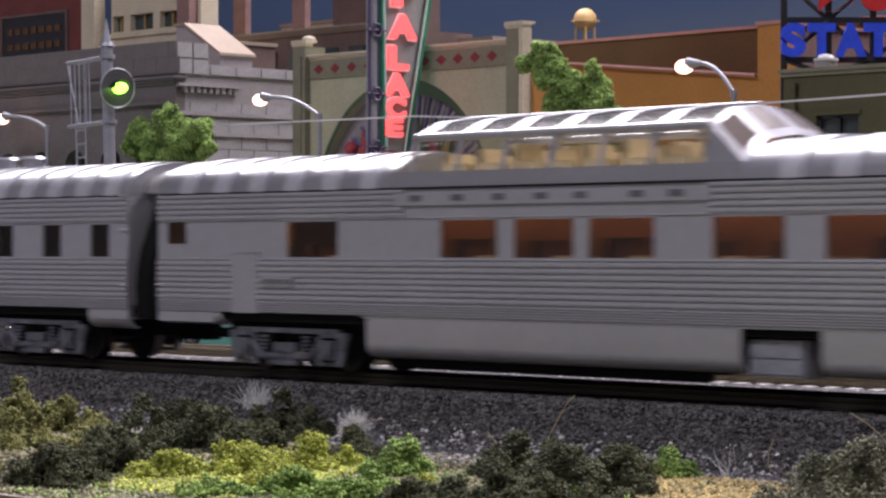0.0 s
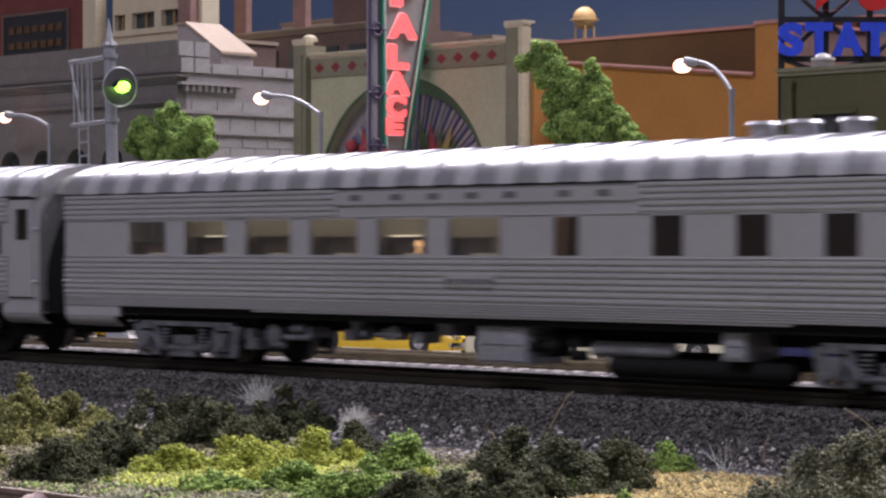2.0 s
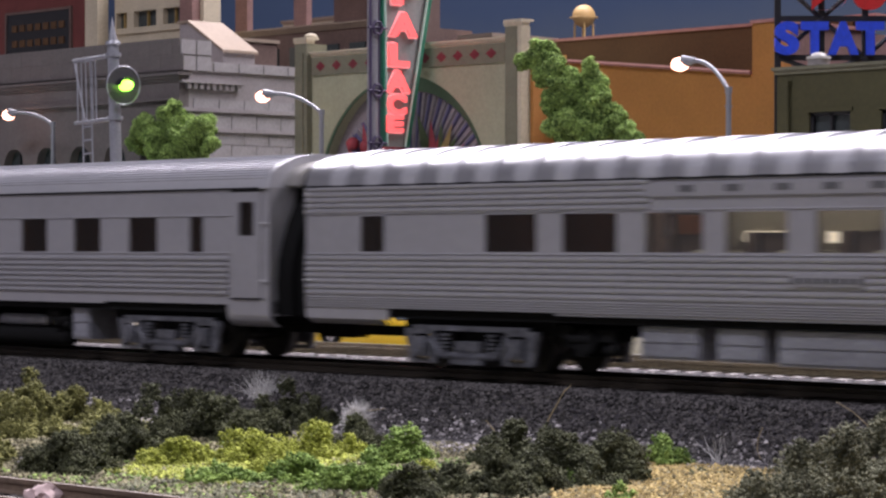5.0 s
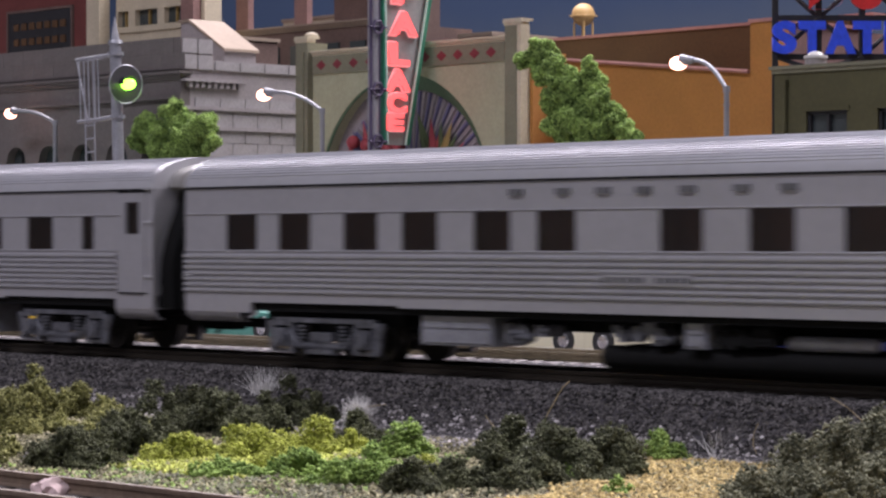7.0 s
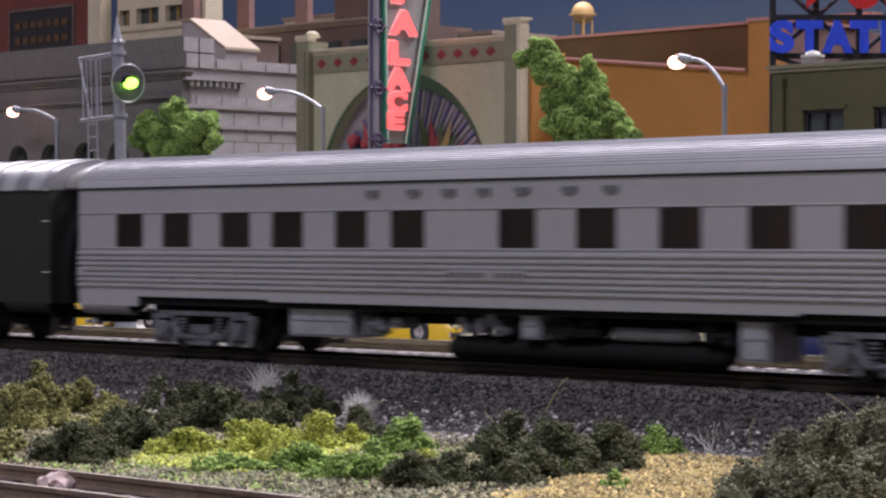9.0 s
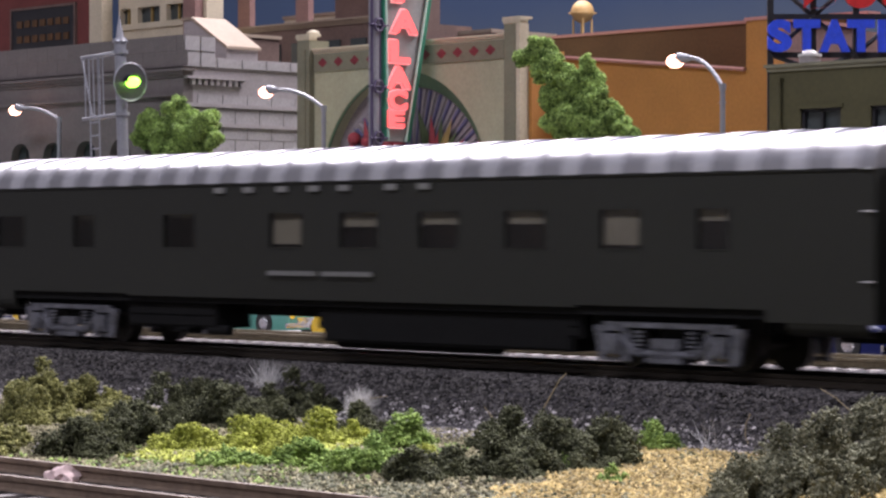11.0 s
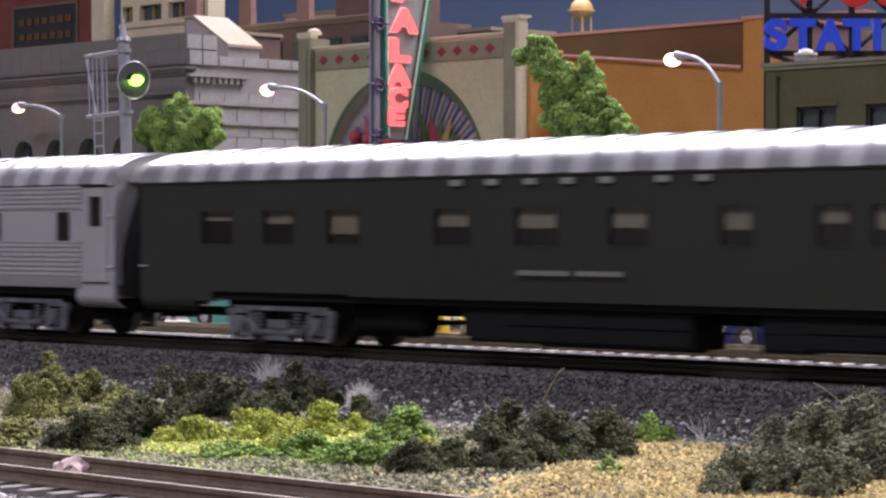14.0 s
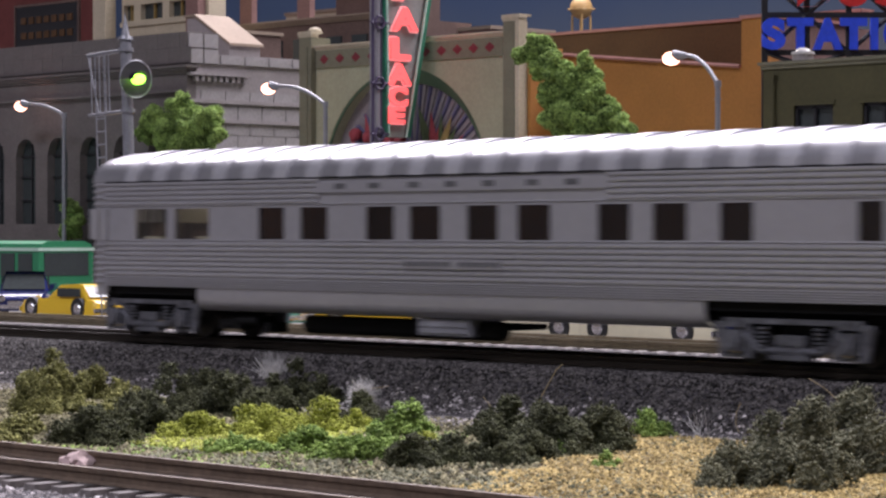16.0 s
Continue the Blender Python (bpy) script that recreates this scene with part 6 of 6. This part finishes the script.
    sm = dict(fl, roof=ROOF_BAND, ribs="lines", windows=SMOOTH_WIN, glass=GLASS_BROWN, inside=[("dark", 0.004, 0.292)], flute_rows=(LOW_PLAIN,), door=0.2866, letter_z=0.0368, trucks=(0.0505, 0.2600), equipment=GEAR, hatches=(0.012, 0.276),
              skirts=((0.0, 0.0205, 0.0069), (0.2835, 0.299, 0.0066)), label="silver smooth-sided sleeping car with ribs below the windows", letters=mm([113.0, 126.6, 137.9, 148.9, 160.5, 174.3, 185.8]), plate=(0.1379, 0.0243, 0.0184, True))
    passenger_car(dict(sm, left=-1.0236, length=0.299))
    passenger_car(dict(sm, left=-1.3356, length=0.299))
    gr = dict(fl, shell=GREEN_CAR, ink=INK_PALE, belts=(), frame=GREEN_CAR, letter_z=0.0378, skirts=((0.0, 0.022, 0.0066), (0.2855, 0.305, 0.0066)))
    passenger_car(dict(gr, left=-1.6555, length=0.307, label="dark green heavyweight-style sleeping car with silver roof", windows=wins([(14.3, 12.4), (49.3, 8.9), (87.9, 12.3), (129.3, 11.7), (154.7, 12.6), (181.4, 12.5), (208.6, 11.8), (236.6, 10.9), (263, 8)], 0.0238, 0.0320),
                  glass=GLASS_SMOKE, inside=[("dark", 0.004, 0.12), ("brown2", 0, 0), ("dark", 0.12, 0.3)], shades=[0, 0.15, 0.1, 0.9, 0.4, 0.35, 0.35, 0.9, 0.3], letters=mm([110.8, 121.8, 134.3, 145.9, 156.4, 172.5, 183.4]), plate=(0.1293, 0.0373, 0.0176, False), trucks=(0.0470, 0.2550),
                  equipment=[("tank", 0.1490, 0.0560, -0.0002, 0.0070, UNDER), ("box", 0.148, 0.085, 0.0045, 0.0095, UNDER), ("gear", 0.085, 0.03, 0.002, 0.0098, UNDER), ("box", 0.158, 0.03, 0.005, 0.0095, UNDER), ("gear", 0.2, 0.03, 0.002, 0.0098, UNDER), ("box", 0.074, 0.036, 0.0035, 0.0096, UNDER), ("box", 0.150, 0.080, 0.0015, 0.0096, UNDER)]))
    passenger_car(dict(gr, left=-1.9786, length=0.305, door=0.2925, label="dark green sleeping car with half-drawn shades and silver roof", windows=wins([(25.2, 12.0), (49.3, 11.0), (72.8, 10.9), (109.8, 10.8), (135.3, 12.5), (163.1, 10.6), (193.7, 8.1), (218.2, 7.6), (231.6, 7.2), (256.2, 7.2)], 0.0238, 0.0320),
                  glass=GLASS_SMOKE, inside=[("dark", 0.004, 0.29)], shades=[0.3, 0.4, 0.7, 0.5, 0.55, 0.55, 0.6, 0.45, 0.6, 0.4], letters=mm([117.1, 128.3, 140.3, 151.5, 162.7, 178.5, 189.6]), plate=(0.1367, 0.0310, 0.0176, False), trucks=(0.0548, 0.2622),
                  equipment=[("tank", 0.0792, 0.0264, 0.0020, 0.0090, UNDER), ("tank", 0.1383, 0.0500, 0.0010, 0.0085, UNDER), ("box", 0.120, 0.015, 0.003, 0.0095, UNDER), ("box", 0.206, 0.012, 0.002, 0.0095, UNDER), ("gear", 0.217, 0.015, 0.003, 0.0098, UNDER), ("box", 0.122, 0.066, 0.0018, 0.0096, UNDER), ("box", 0.208, 0.032, 0.0025, 0.0096, UNDER)]))
    obs = passenger_car(dict(fl, left=-2.2751, length=0.285, tail=0.0135, door=0.2726, label="silver fluted observation car with a rounded tail", windows=wins([(26.4, 13.2), (43.1, 13.9), (76.6, 9.7), (92.5, 9.9), (116.2, 9.6), (131.2, 10.2), (150.2, 9.8), (166.2, 10.0), (190.3, 9.2), (206.0, 9.4), (224.3, 8.6), (259.2, 6.0)], 0.0243, 0.0322),
                  glass=[GLASS_CLEAR] * 2 + [GLASS_BROWN] * 10, inside=[("cream", 0.014, 0.068), ("dark", 0.068, 0.282)], flute_rows=(UP, LOW), flute_holes={"upper": [(0.0995, 0.1930)]}, letter_board=(0.0985, 0.1940),
                  letters=mm([107.5, 119.5, 133.1, 145.3, 157.6, 171.2, 183.1]), plate=(0.1302, 0.0314, 0.0187, True), trucks=(0.0320, 0.2430), hatches=(0.028,), vents=(),
                  skirts=((0.052, 0.2200, 0.0060), (0.268, 0.285, 0.0066)), equipment=[("box", 0.1350, 0.0176, 0.0020, 0.0058, GEAR_GREY), ("tank", 0.0910, 0.0690, 0.0010, 0.0056, UNDER), ("gear", 0.055, 0.03, 0.0005, 0.0055, UNDER)]))
    round_tail(obs, SILVER, SILVER_ROOF, 0.0135)


build_train()
# ---- foliage, stones and small growth ----
RNG = np.random.default_rng(7)


def crumbs(name, centres, sizes, material, parent=None, flat=1.0, leafy=False):
    """Many small irregular lumps as one mesh."""
    n = len(centres)
    base = np.array(((1, 0, 0), (-1, 0, 0), (0, 1, 0), (0, -1, 0), (0, 0, 1), (0, 0, -1)), float)
    faces = np.array(((0, 2, 4), (2, 1, 4), (1, 3, 4), (3, 0, 4), (2, 0, 5), (1, 2, 5), (3, 1, 5), (0, 3, 5)))
    if leafy:
        base = np.array(((1, 0, -0.4), (-0.5, 0.85, -0.4), (-0.5, -0.85, -0.4), (0, 0, 1.1)))
        faces = np.array(((0, 1, 3), (1, 2, 3), (2, 0, 3), (0, 2, 1)))
    m = len(base)
    q = RNG.normal(size=(n, 4))
    q /= np.linalg.norm(q, axis=1, keepdims=True)
    w, x, y, z = q.T
    rot = np.stack((1 - 2 * (y * y + z * z), 2 * (x * y - z * w), 2 * (x * z + y * w), 2 * (x * y + z * w), 1 - 2 * (x * x + z * z), 2 * (y * z - x * w), 2 * (x * z - y * w), 2 * (y * z + x * w), 1 - 2 * (x * x + y * y)), 1).reshape(n, 3, 3)
    pts = base[None] * (0.35 + 1.1 * RNG.random((n, m, 1))) * np.asarray(sizes)[:, None, None]
    pts = np.einsum("nij,nkj->nki", rot, pts)
    pts[:, :, 2] *= flat
    pts = (pts + np.asarray(centres)[:, None, :]).reshape(-1, 3)
    idx = (faces[None] + m * np.arange(n)[:, None, None]).reshape(-1, 3)
    me = bpy.data.meshes.new(name)
    me.from_pydata(pts.tolist(), [], idx.tolist())
    me.materials.append(material)
    if leafy:
        me.shade_smooth()
    ob = new(name, me)
    if parent:
        ob.parent = parent
    return ob


def lumps(radius, height, count, knob, knobs=None):
    """Points over a knobbly clump that stands on z = 0."""
    k = knobs or max(6, int(10 * radius / knob * 0.35))
    heads = []
    for i in range(k):
        a, u = RNG.random() * 2 * math.pi, RNG.random() ** 0.6
        up = height * (0.1 + 0.85 * RNG.random()) * (1.08 - 0.72 * u * u)
        heads.append((radius * 0.85 * u * math.cos(a), radius * 0.85 * u * math.sin(a), up, knob * (0.55 + 0.75 * RNG.random() ** 1.5)))
    heads.append((0, 0, height - knob * 0.6, knob * 0.8))
    out = []
    per = max(12, count // len(heads))
    for x, y, z, r in heads:
        d = RNG.normal(size=(per, 3))
        d /= np.linalg.norm(d, axis=1, keepdims=True)
        rr = r * (0.45 + 0.85 * RNG.random((per, 1)) ** 0.7)
        p = d * rr + np.array((x, y, z))
        out.append(p)
    p = np.concatenate(out)
    for amp, wave in ((0.20, 0.9), (0.13, 0.4)):
        k = RNG.normal(size=(3, 3)) * 2 * math.pi / (knob * wave * 3)
        p = p + amp * knob * np.sin(p @ k + RNG.random(3) * 6.3)
    p[:, 2] = np.abs(p[:, 2]) * 0.99
    return p


def bush(x, y, radius, height, material, label, dense=1.0):
    z = ground_z(y)
    radius, height = radius * 1.18, height * 1.1
    count = int(4700 * dense * (radius / 0.0055) ** 2)
    p = lumps(radius, height, count, min(radius, height) * 0.36)
    for k in range(3):
        a, f = RNG.random() * 2 * math.pi, 0.35 + 0.3 * RNG.random()
        s = lumps(radius * f, height * f, int(count * f * f), min(radius, height) * f * 0.42)
        p = np.concatenate((p, s + np.array((radius * 1.1 * math.cos(a), radius * 1.1 * math.sin(a), 0))))
    ob = crumbs("bush", p, 0.00015 + 0.00034 * RNG.random(len(p)) ** 2.0, material, leafy=True)
    ob.location = (x, y, z - 0.0004)
    return tagged(ob, label, "bush", "bushes beside the track")


for kind, material, label, rows in (
        ("olive", BUSH_OLIVE, "olive yellow-green clump of foam foliage", ((-0.0758, -0.0727, 0.0045, 0.0109), (-0.0445, -0.1012, 0.0042, 0.0083), (-0.0686, -0.0653, 0.0051, 0.0071), (0.0016, -0.1343, 0.0032, 0.0043), (-0.0172, -0.0952, 0.0052, 0.0052), (0.0150, -0.1460, 0.0042, 0.0042), (-0.0400, -0.1000, 0.0055, 0.0072), (-0.0569, -0.0848, 0.0046, 0.0092))),
        ("dark", BUSH_DARK, "dark green clump of foam foliage", ((0.0273, -0.1386, 0.0053, 0.0066), (-0.0, -0.108, 0.005, 0.0055), (-0.0053, -0.0935, 0.0048, 0.0108), (-0.0367, -0.0582, 0.0037, 0.0068), (-0.050, -0.0460, 0.0052, 0.0055), (-0.0068, -0.0739, 0.0082, 0.0082), (0.0181, -0.1084, 0.0038, 0.0043), (-0.0200, -0.0450, 0.0047, 0.0091), (-0.013, -0.0579, 0.0036, 0.0073), (-0.0100, -0.046, 0.0031, 0.0062), (0.0337, -0.0737, 0.0044, 0.0062), (0.0213, -0.1153, 0.0044, 0.0104))),
        ("dark", BUSH_DARK, "dark green clump of foam foliage", ((0.105, -0.1276, 0.0037, 0.0052), (0.1035, -0.1159, 0.0044, 0.0047), (0.1041, -0.1085, 0.0044, 0.0059), (0.077, -0.0749, 0.0049, 0.0068), (0.1024, -0.0887, 0.0055, 0.0070), (0.106, -0.0805, 0.0055, 0.0070), (0.1093, -0.1032, 0.0039, 0.0044), (0.0890, -0.0790, 0.0049, 0.0067), (0.1112, -0.0915, 0.0037, 0.0040), (0.1126, -0.1132, 0.0035, 0.0032))),
        ("yellow", BUSH_YELLOW, "bright yellow-green low clump of foam foliage", ((0.0331, -0.1162, 0.0047, 0.0044), (0.0362, -0.1025, 0.0069, 0.0048), (0.0385, -0.0876, 0.0048, 0.0060), (0.0577, -0.1141, 0.0045, 0.0035), (0.086, -0.1053, 0.0029, 0.0029))),
        ("green", BUSH_GREEN, "bright green low clump of foam foliage", ((0.0609, -0.1309, 0.0049, 0.0031), (0.0711, -0.1205, 0.0058, 0.0041), (0.0862, -0.1239, 0.0052, 0.004), (0.0585, -0.0851, 0.0047, 0.0058), (0.0858, -0.1158, 0.0038, 0.0038), (0.0955, -0.0561, 0.0031, 0.005), (0.1065, -0.0900, 0.0016, 0.0036), (0.1300, -0.1063, 0.0016, 0.0026))),
        ("grey", BUSH_GREY, "grey-green tall clump of foam foliage", ((0.1631, -0.1047, 0.0053, 0.0101), (0.1725, -0.1062, 0.0054, 0.0116), (0.1651, -0.0852, 0.0057, 0.0120), (0.1641, -0.1148, 0.0037, 0.0058), (0.1354, -0.0624, 0.0043, 0.0060), (0.1547, -0.1038, 0.0034, 0.0045), (0.1543, -0.0939, 0.0044, 0.0070), (0.1507, -0.0770, 0.0046, 0.0085), (0.1430, -0.0552, 0.0050, 0.0105)))):
    for row in rows:
        bush(*row, material, label)


def tree(at, height, crown_base, label, heads, dense=1.0):
    """heads: places and radii of the crown's clumps, in the world."""
    t = thing("tree", at, label, "tree", "trees along the street")
    heads = [(x - at[0], y - at[1], z - at[2], r) for x, y, z, r in heads]
    top = max(heads, key=lambda q: q[2])
    bm = B()
    rod(bm, (0, 0, 0), (0.0008, 0, crown_base), 0.0024, 0.0018, 10)
    rod(bm, (0.0008, 0, crown_base), (top[0] * 0.7, top[1] * 0.7, height * 0.85), 0.0018, 0.0004, 8)
    part("trunk", bm, BARK, t)
    for x, y, z, r in heads[::2]:
        part("limb", rod(B(), (0.0004, 0, crown_base + (z - crown_base) * 0.35), (x * 0.85, y * 0.85, z - r * 0.2), 0.0009, 0.0003, 7), BARK, t)
    pts = []
    for x, y, z, r in heads:
        knobs = RNG.normal(size=(22, 3))
        knobs *= (0.50 + 0.42 * RNG.random((22, 1))) / np.linalg.norm(knobs, axis=1, keepdims=True)
        for k in np.concatenate((knobs, np.zeros((1, 3)))):
            kr = r * (0.28 + 0.20 * RNG.random()) if k.any() else r * 0.62
            m = int(420 * dense * (kr / 0.002) ** 2) + 20
            d = RNG.normal(size=(m, 3))
            d *= kr * (0.72 + 0.42 * RNG.random((m, 1)) ** 2) / np.linalg.norm(d, axis=1, keepdims=True)
            pts.append(d + k * r + np.array((x, y, z)))
    p = np.concatenate(pts)
    crumbs("crown", p, 0.00022 + 0.00042 * RNG.random(len(p)) ** 2, CROWN, t, leafy=True)
    return t


def deep(rows, y):
    """Clumps (x, z, radius) set at a depth y, a little before and behind it by turns."""
    return [(x, y + 0.3 * r * (-1) ** k, z, r) for k, (x, z, r) in enumerate(rows)]


# the tall tree before the warehouse: narrow top, wide foot
tree((-0.2040, 0.25, -0.0042), 0.102, 0.036, "tall green foam tree with a ragged pointed crown",
     deep(((-0.2234, 0.0932, 0.0060), (-0.2303, 0.0920, 0.0029), (-0.2208, 0.0862, 0.0041), (-0.1983, 0.0890, 0.0026), (-0.1994, 0.0846, 0.0043), (-0.2090, 0.0826, 0.0053), (-0.1964, 0.0800, 0.0049), (-0.2160, 0.0773, 0.0045), (-0.2063, 0.0739, 0.0070), (-0.1931, 0.0744, 0.0050), (-0.1866, 0.0677, 0.0046), (-0.1966, 0.0674, 0.0065), (-0.2132, 0.0680, 0.0062), (-0.1813, 0.0647, 0.0036), (-0.2186, 0.0681, 0.0029), (-0.1770, 0.0618, 0.0030), (-0.2063, 0.0616, 0.0074), (-0.1925, 0.0602, 0.0069), (-0.2020, 0.0520, 0.0080), (-0.1860, 0.0540, 0.0060), (-0.2040, 0.0800, 0.0060), (-0.2015, 0.0700, 0.0075), (-0.1905, 0.0690, 0.0058), (-0.2130, 0.0880, 0.0046)), 0.25))
tree((-0.4332, 0.25, -0.0042), 0.084, 0.034, "rounded green foam tree with a lumpy crown",
     deep(((-0.4535, 0.0755, 0.0060), (-0.4327, 0.0808, 0.0050), (-0.4327, 0.0760, 0.0068), (-0.4133, 0.0734, 0.0063), (-0.4433, 0.0695, 0.0080), (-0.4212, 0.0682, 0.0080), (-0.4595, 0.0700, 0.0049), (-0.4073, 0.0678, 0.0043), (-0.4400, 0.0620, 0.0090), (-0.4220, 0.0600, 0.0090)), 0.25))
for x, z, r in ((-0.1434, 0.0543, 0.0050), (-0.1604, 0.0514, 0.0046), (-0.2354, 0.0537, 0.0044)):
    tree((x, 0.25, -0.0042), z + 0.006, z * 0.6, "small green street tree", [(x, 0.25, z, r), (x + 0.002, 0.25, z - r, r * 1.2), (x - 0.002, 0.251, z - r * 2, r * 1.2)])
tree((-0.5131, 0.25, -0.0042), 0.044, 0.016, "small yellow-green street tree", [(-0.5131, 0.25, 0.0370, 0.0045), (-0.5120, 0.25, 0.0310, 0.0050), (-0.5140, 0.25, 0.0260, 0.0050)])


def scatter(name, x0, x1, y0, y1, n, size, material, label, lift=0.0, keep=None, category="gravel"):
    x = x0 + (x1 - x0) * RNG.random(n)
    y = y0 + (y1 - y0) * RNG.random(n)
    if keep is not None:
        k = keep(x, y)
        x, y = x[k], y[k]
    z = np.array([ground_z(v) for v in y]) + lift
    s = size * (0.55 + 0.9 * RNG.random(len(x)))
    ob = crumbs(name, np.stack((x, y, z), 1), s, material, None, 0.8, category == "turf")
    return tagged(ob, label, category, kind="stuff")


# ballast on the bank before the main track, coloured darker for the train's shade, thinning to pale stones at its foot
scatter("ballast", -0.34, 0.20, -0.052, -0.0145, 74000, 0.00046, STONES, "grey ballast stones on the track bank, darkened for train shade", 0.0001)
scatter("ballast", -0.45, 0.16, -0.0075, 0.036, 12000, 0.00042, PALE_STONES, "pale grey ballast between the rails", -0.0002)
scatter("ballast", -0.60, 0.10, 0.026, 0.104, 9000, 0.00045, PALE_STONES, "pale grey ballast round the second track", -0.0002)
scatter("gravel", -0.20, 0.18, -0.060, -0.036, 13000, 0.00055, PALE_STONES, "pale loose stones at the foot of the bank", 0.0001, lambda x, y: RNG.random(len(x)) < np.clip((-0.037 - y) / 0.012, 0.1, 1))
scatter("gravel", -0.15, 0.30, -0.245, -0.170, 24000, 0.00050, PALE_STONES, "pale gravel round the front track", 0.0000)
# turf under the bushes
scatter("turf", -0.20, 0.24, -0.172, -0.050, 64000, 0.00052, TURF, "mixed brown and green scenic turf", 0.0002, category="turf")
scatter("turf", 0.00, 0.10, -0.150, -0.075, 6500, 0.00050, BUSH_GREEN, "green scenic turf under the bushes", 0.0002, lambda x, y: (np.abs(x - 0.052 + 0.35 * (y + 0.11)) < 0.036 + 0.01 * np.sin(x * 400)) & (RNG.random(len(x)) < 0.6), category="turf")
scatter("turf", 0.00, 0.09, -0.135, -0.080, 8000, 0.00055, BUSH_YELLOW, "yellow-green scenic turf under the bushes", 0.0004, lambda x, y: (np.abs(x - 0.040 + 0.4 * (y + 0.105)) < 0.018), category="turf")
scatter("straw_turf", 0.070, 0.19, -0.150, -0.053, 38000, 0.00055, STRAW, "golden straw-coloured turf", 0.0003, lambda x, y: x - 0.0890 + (y + 0.0485) * np.where(y < -0.105, 0.47, 0.52) > 0.003 * np.sin(y * 260), category="turf")


scatter("turf", 0.055, 0.175, -0.168, -0.118, 9000, 0.00055, BUSH_GREY, "grey-green turf along the front track", 0.0004, lambda x, y: RNG.random(len(x)) < np.clip((-0.120 - y) / 0.03, 0.0, 1) * (0.5 + 0.5 * np.sin(x * 310 + y * 200)), category="turf")
scatter("turf", 0.085, 0.175, -0.150, -0.060, 2600, 0.00060, BUSH_DARK, "dark green flecks in the straw turf", 0.0004, lambda x, y: np.sin(x * 240) + np.sin(y * 330 + x * 90) > 0.9, category="turf")


def tuft(x, y, n, length, radius, material, label, upward=0.5, thick=0.00006, core=0.0):
    z = ground_z(y)
    bm = B()
    for k in range(n):
        d = RNG.normal(size=3)
        d[2] = (d[2] if core else abs(d[2])) + upward
        d /= np.linalg.norm(d)
        base = Vector((RNG.normal() * radius, RNG.normal() * radius, core * (0.2 + 0.9 * RNG.random())))
        rod(bm, base, base + Vector(d) * length * (0.4 + 0.7 * RNG.random()), thick, thick * 0.4, 3)
    ob = part("grass_tuft", bm, material)
    ob.location = (x, y, z)
    return tagged(ob, label, "grass tuft", "dry tufts on the bank")


tuft(0.0030, -0.0455, 650, 0.0042, 0.0006, FIBRE, "white fuzzy fibre tuft on the ballast", 0.15, 0.00008, 0.0034)
tuft(-0.0400, -0.0350, 150, 0.0066, 0.0012, FIBRE, "thin white fibre tuft on the ballast", 0.7, 0.00006)
tuft(0.1020, -0.0480, 14, 0.0060, 0.0008, FIBRE, "few pale dry fibres on the ballast", 0.9)


def stalk(points, label, thick=0.00009):
    bm = B()
    for a, b in zip(points, points[1:]):
        rod(bm, a, b, thick, thick * 0.8, 5)
    return tagged(part("dry_stalk", bm, STALK), label, "dry stalk", "dry stalks on the bank")


stalk([(0.0540, -0.0450, -0.0140), (0.0570, -0.0450, -0.0079), (0.0612, -0.0450, -0.0022), (0.0630, -0.0450, -0.0009)], "straw-coloured stalk leaning on the bank", 0.00014)
stalk([(0.1098, -0.0450, -0.0140), (0.1082, -0.0450, -0.0107), (0.1083, -0.0450, -0.0086), (0.1094, -0.0450, -0.0066)], "thin pale stalk with a curved tip")
stalk([(0.1345, -0.0450, -0.0140), (0.1322, -0.0450, -0.0050), (0.1290, -0.0450, -0.0028), (0.1255, -0.0450, -0.0012)], "thin pale stalk bent over the bank")
stalk([(0.0060, -0.0455, -0.0085), (0.0110, -0.0450, -0.0078)], "short pale stalk beside the white tuft")
stalk([(0.0480, -0.0500, -0.0135), (0.0455, -0.0480, -0.0105), (0.0420, -0.0470, -0.0085)], "thin straw-coloured stalk leaning on the bank")


def pale_rock(x, y):
    z = ground_z(y)
    bm = B()
    bmesh.ops.create_icosphere(bm, subdivisions=3, radius=0.0023, matrix=Matrix.Diagonal((1.4, 1.0, 0.8, 1)))
    for v in bm.verts:
        v.co += v.co.normalized() * 0.0012 * noise.noise(v.co * 900)
    ob = part("pale_rock", bm, mat("pinkish_rock", (0.55, 0.42, 0.40), 0.9, 0, 0.2, 0.003))
    ob.location = (x, y, z + 0.0012)
    tagged(ob, "pinkish pale lump of rock beside the front rails", "rock")


pale_rock(0.0925, -0.1885)


def motions():
    steps = (0, 1 / 30, 2, 4, 6, 8, 10, 12, 14, 16 - 1 / 30, 16)
    for car, left in train:
        walk(car, [(t, pose(left + SPEED * t, 0, 0)) for t in steps])
    for wheel, x in wheel_sets:
        walk(wheel, [(k / FPS, pose(x, 0, 0.0053, 0, math.degrees(SPEED * k / FPS / 0.0053), 0)) for k in range(0, 481)])


motions()
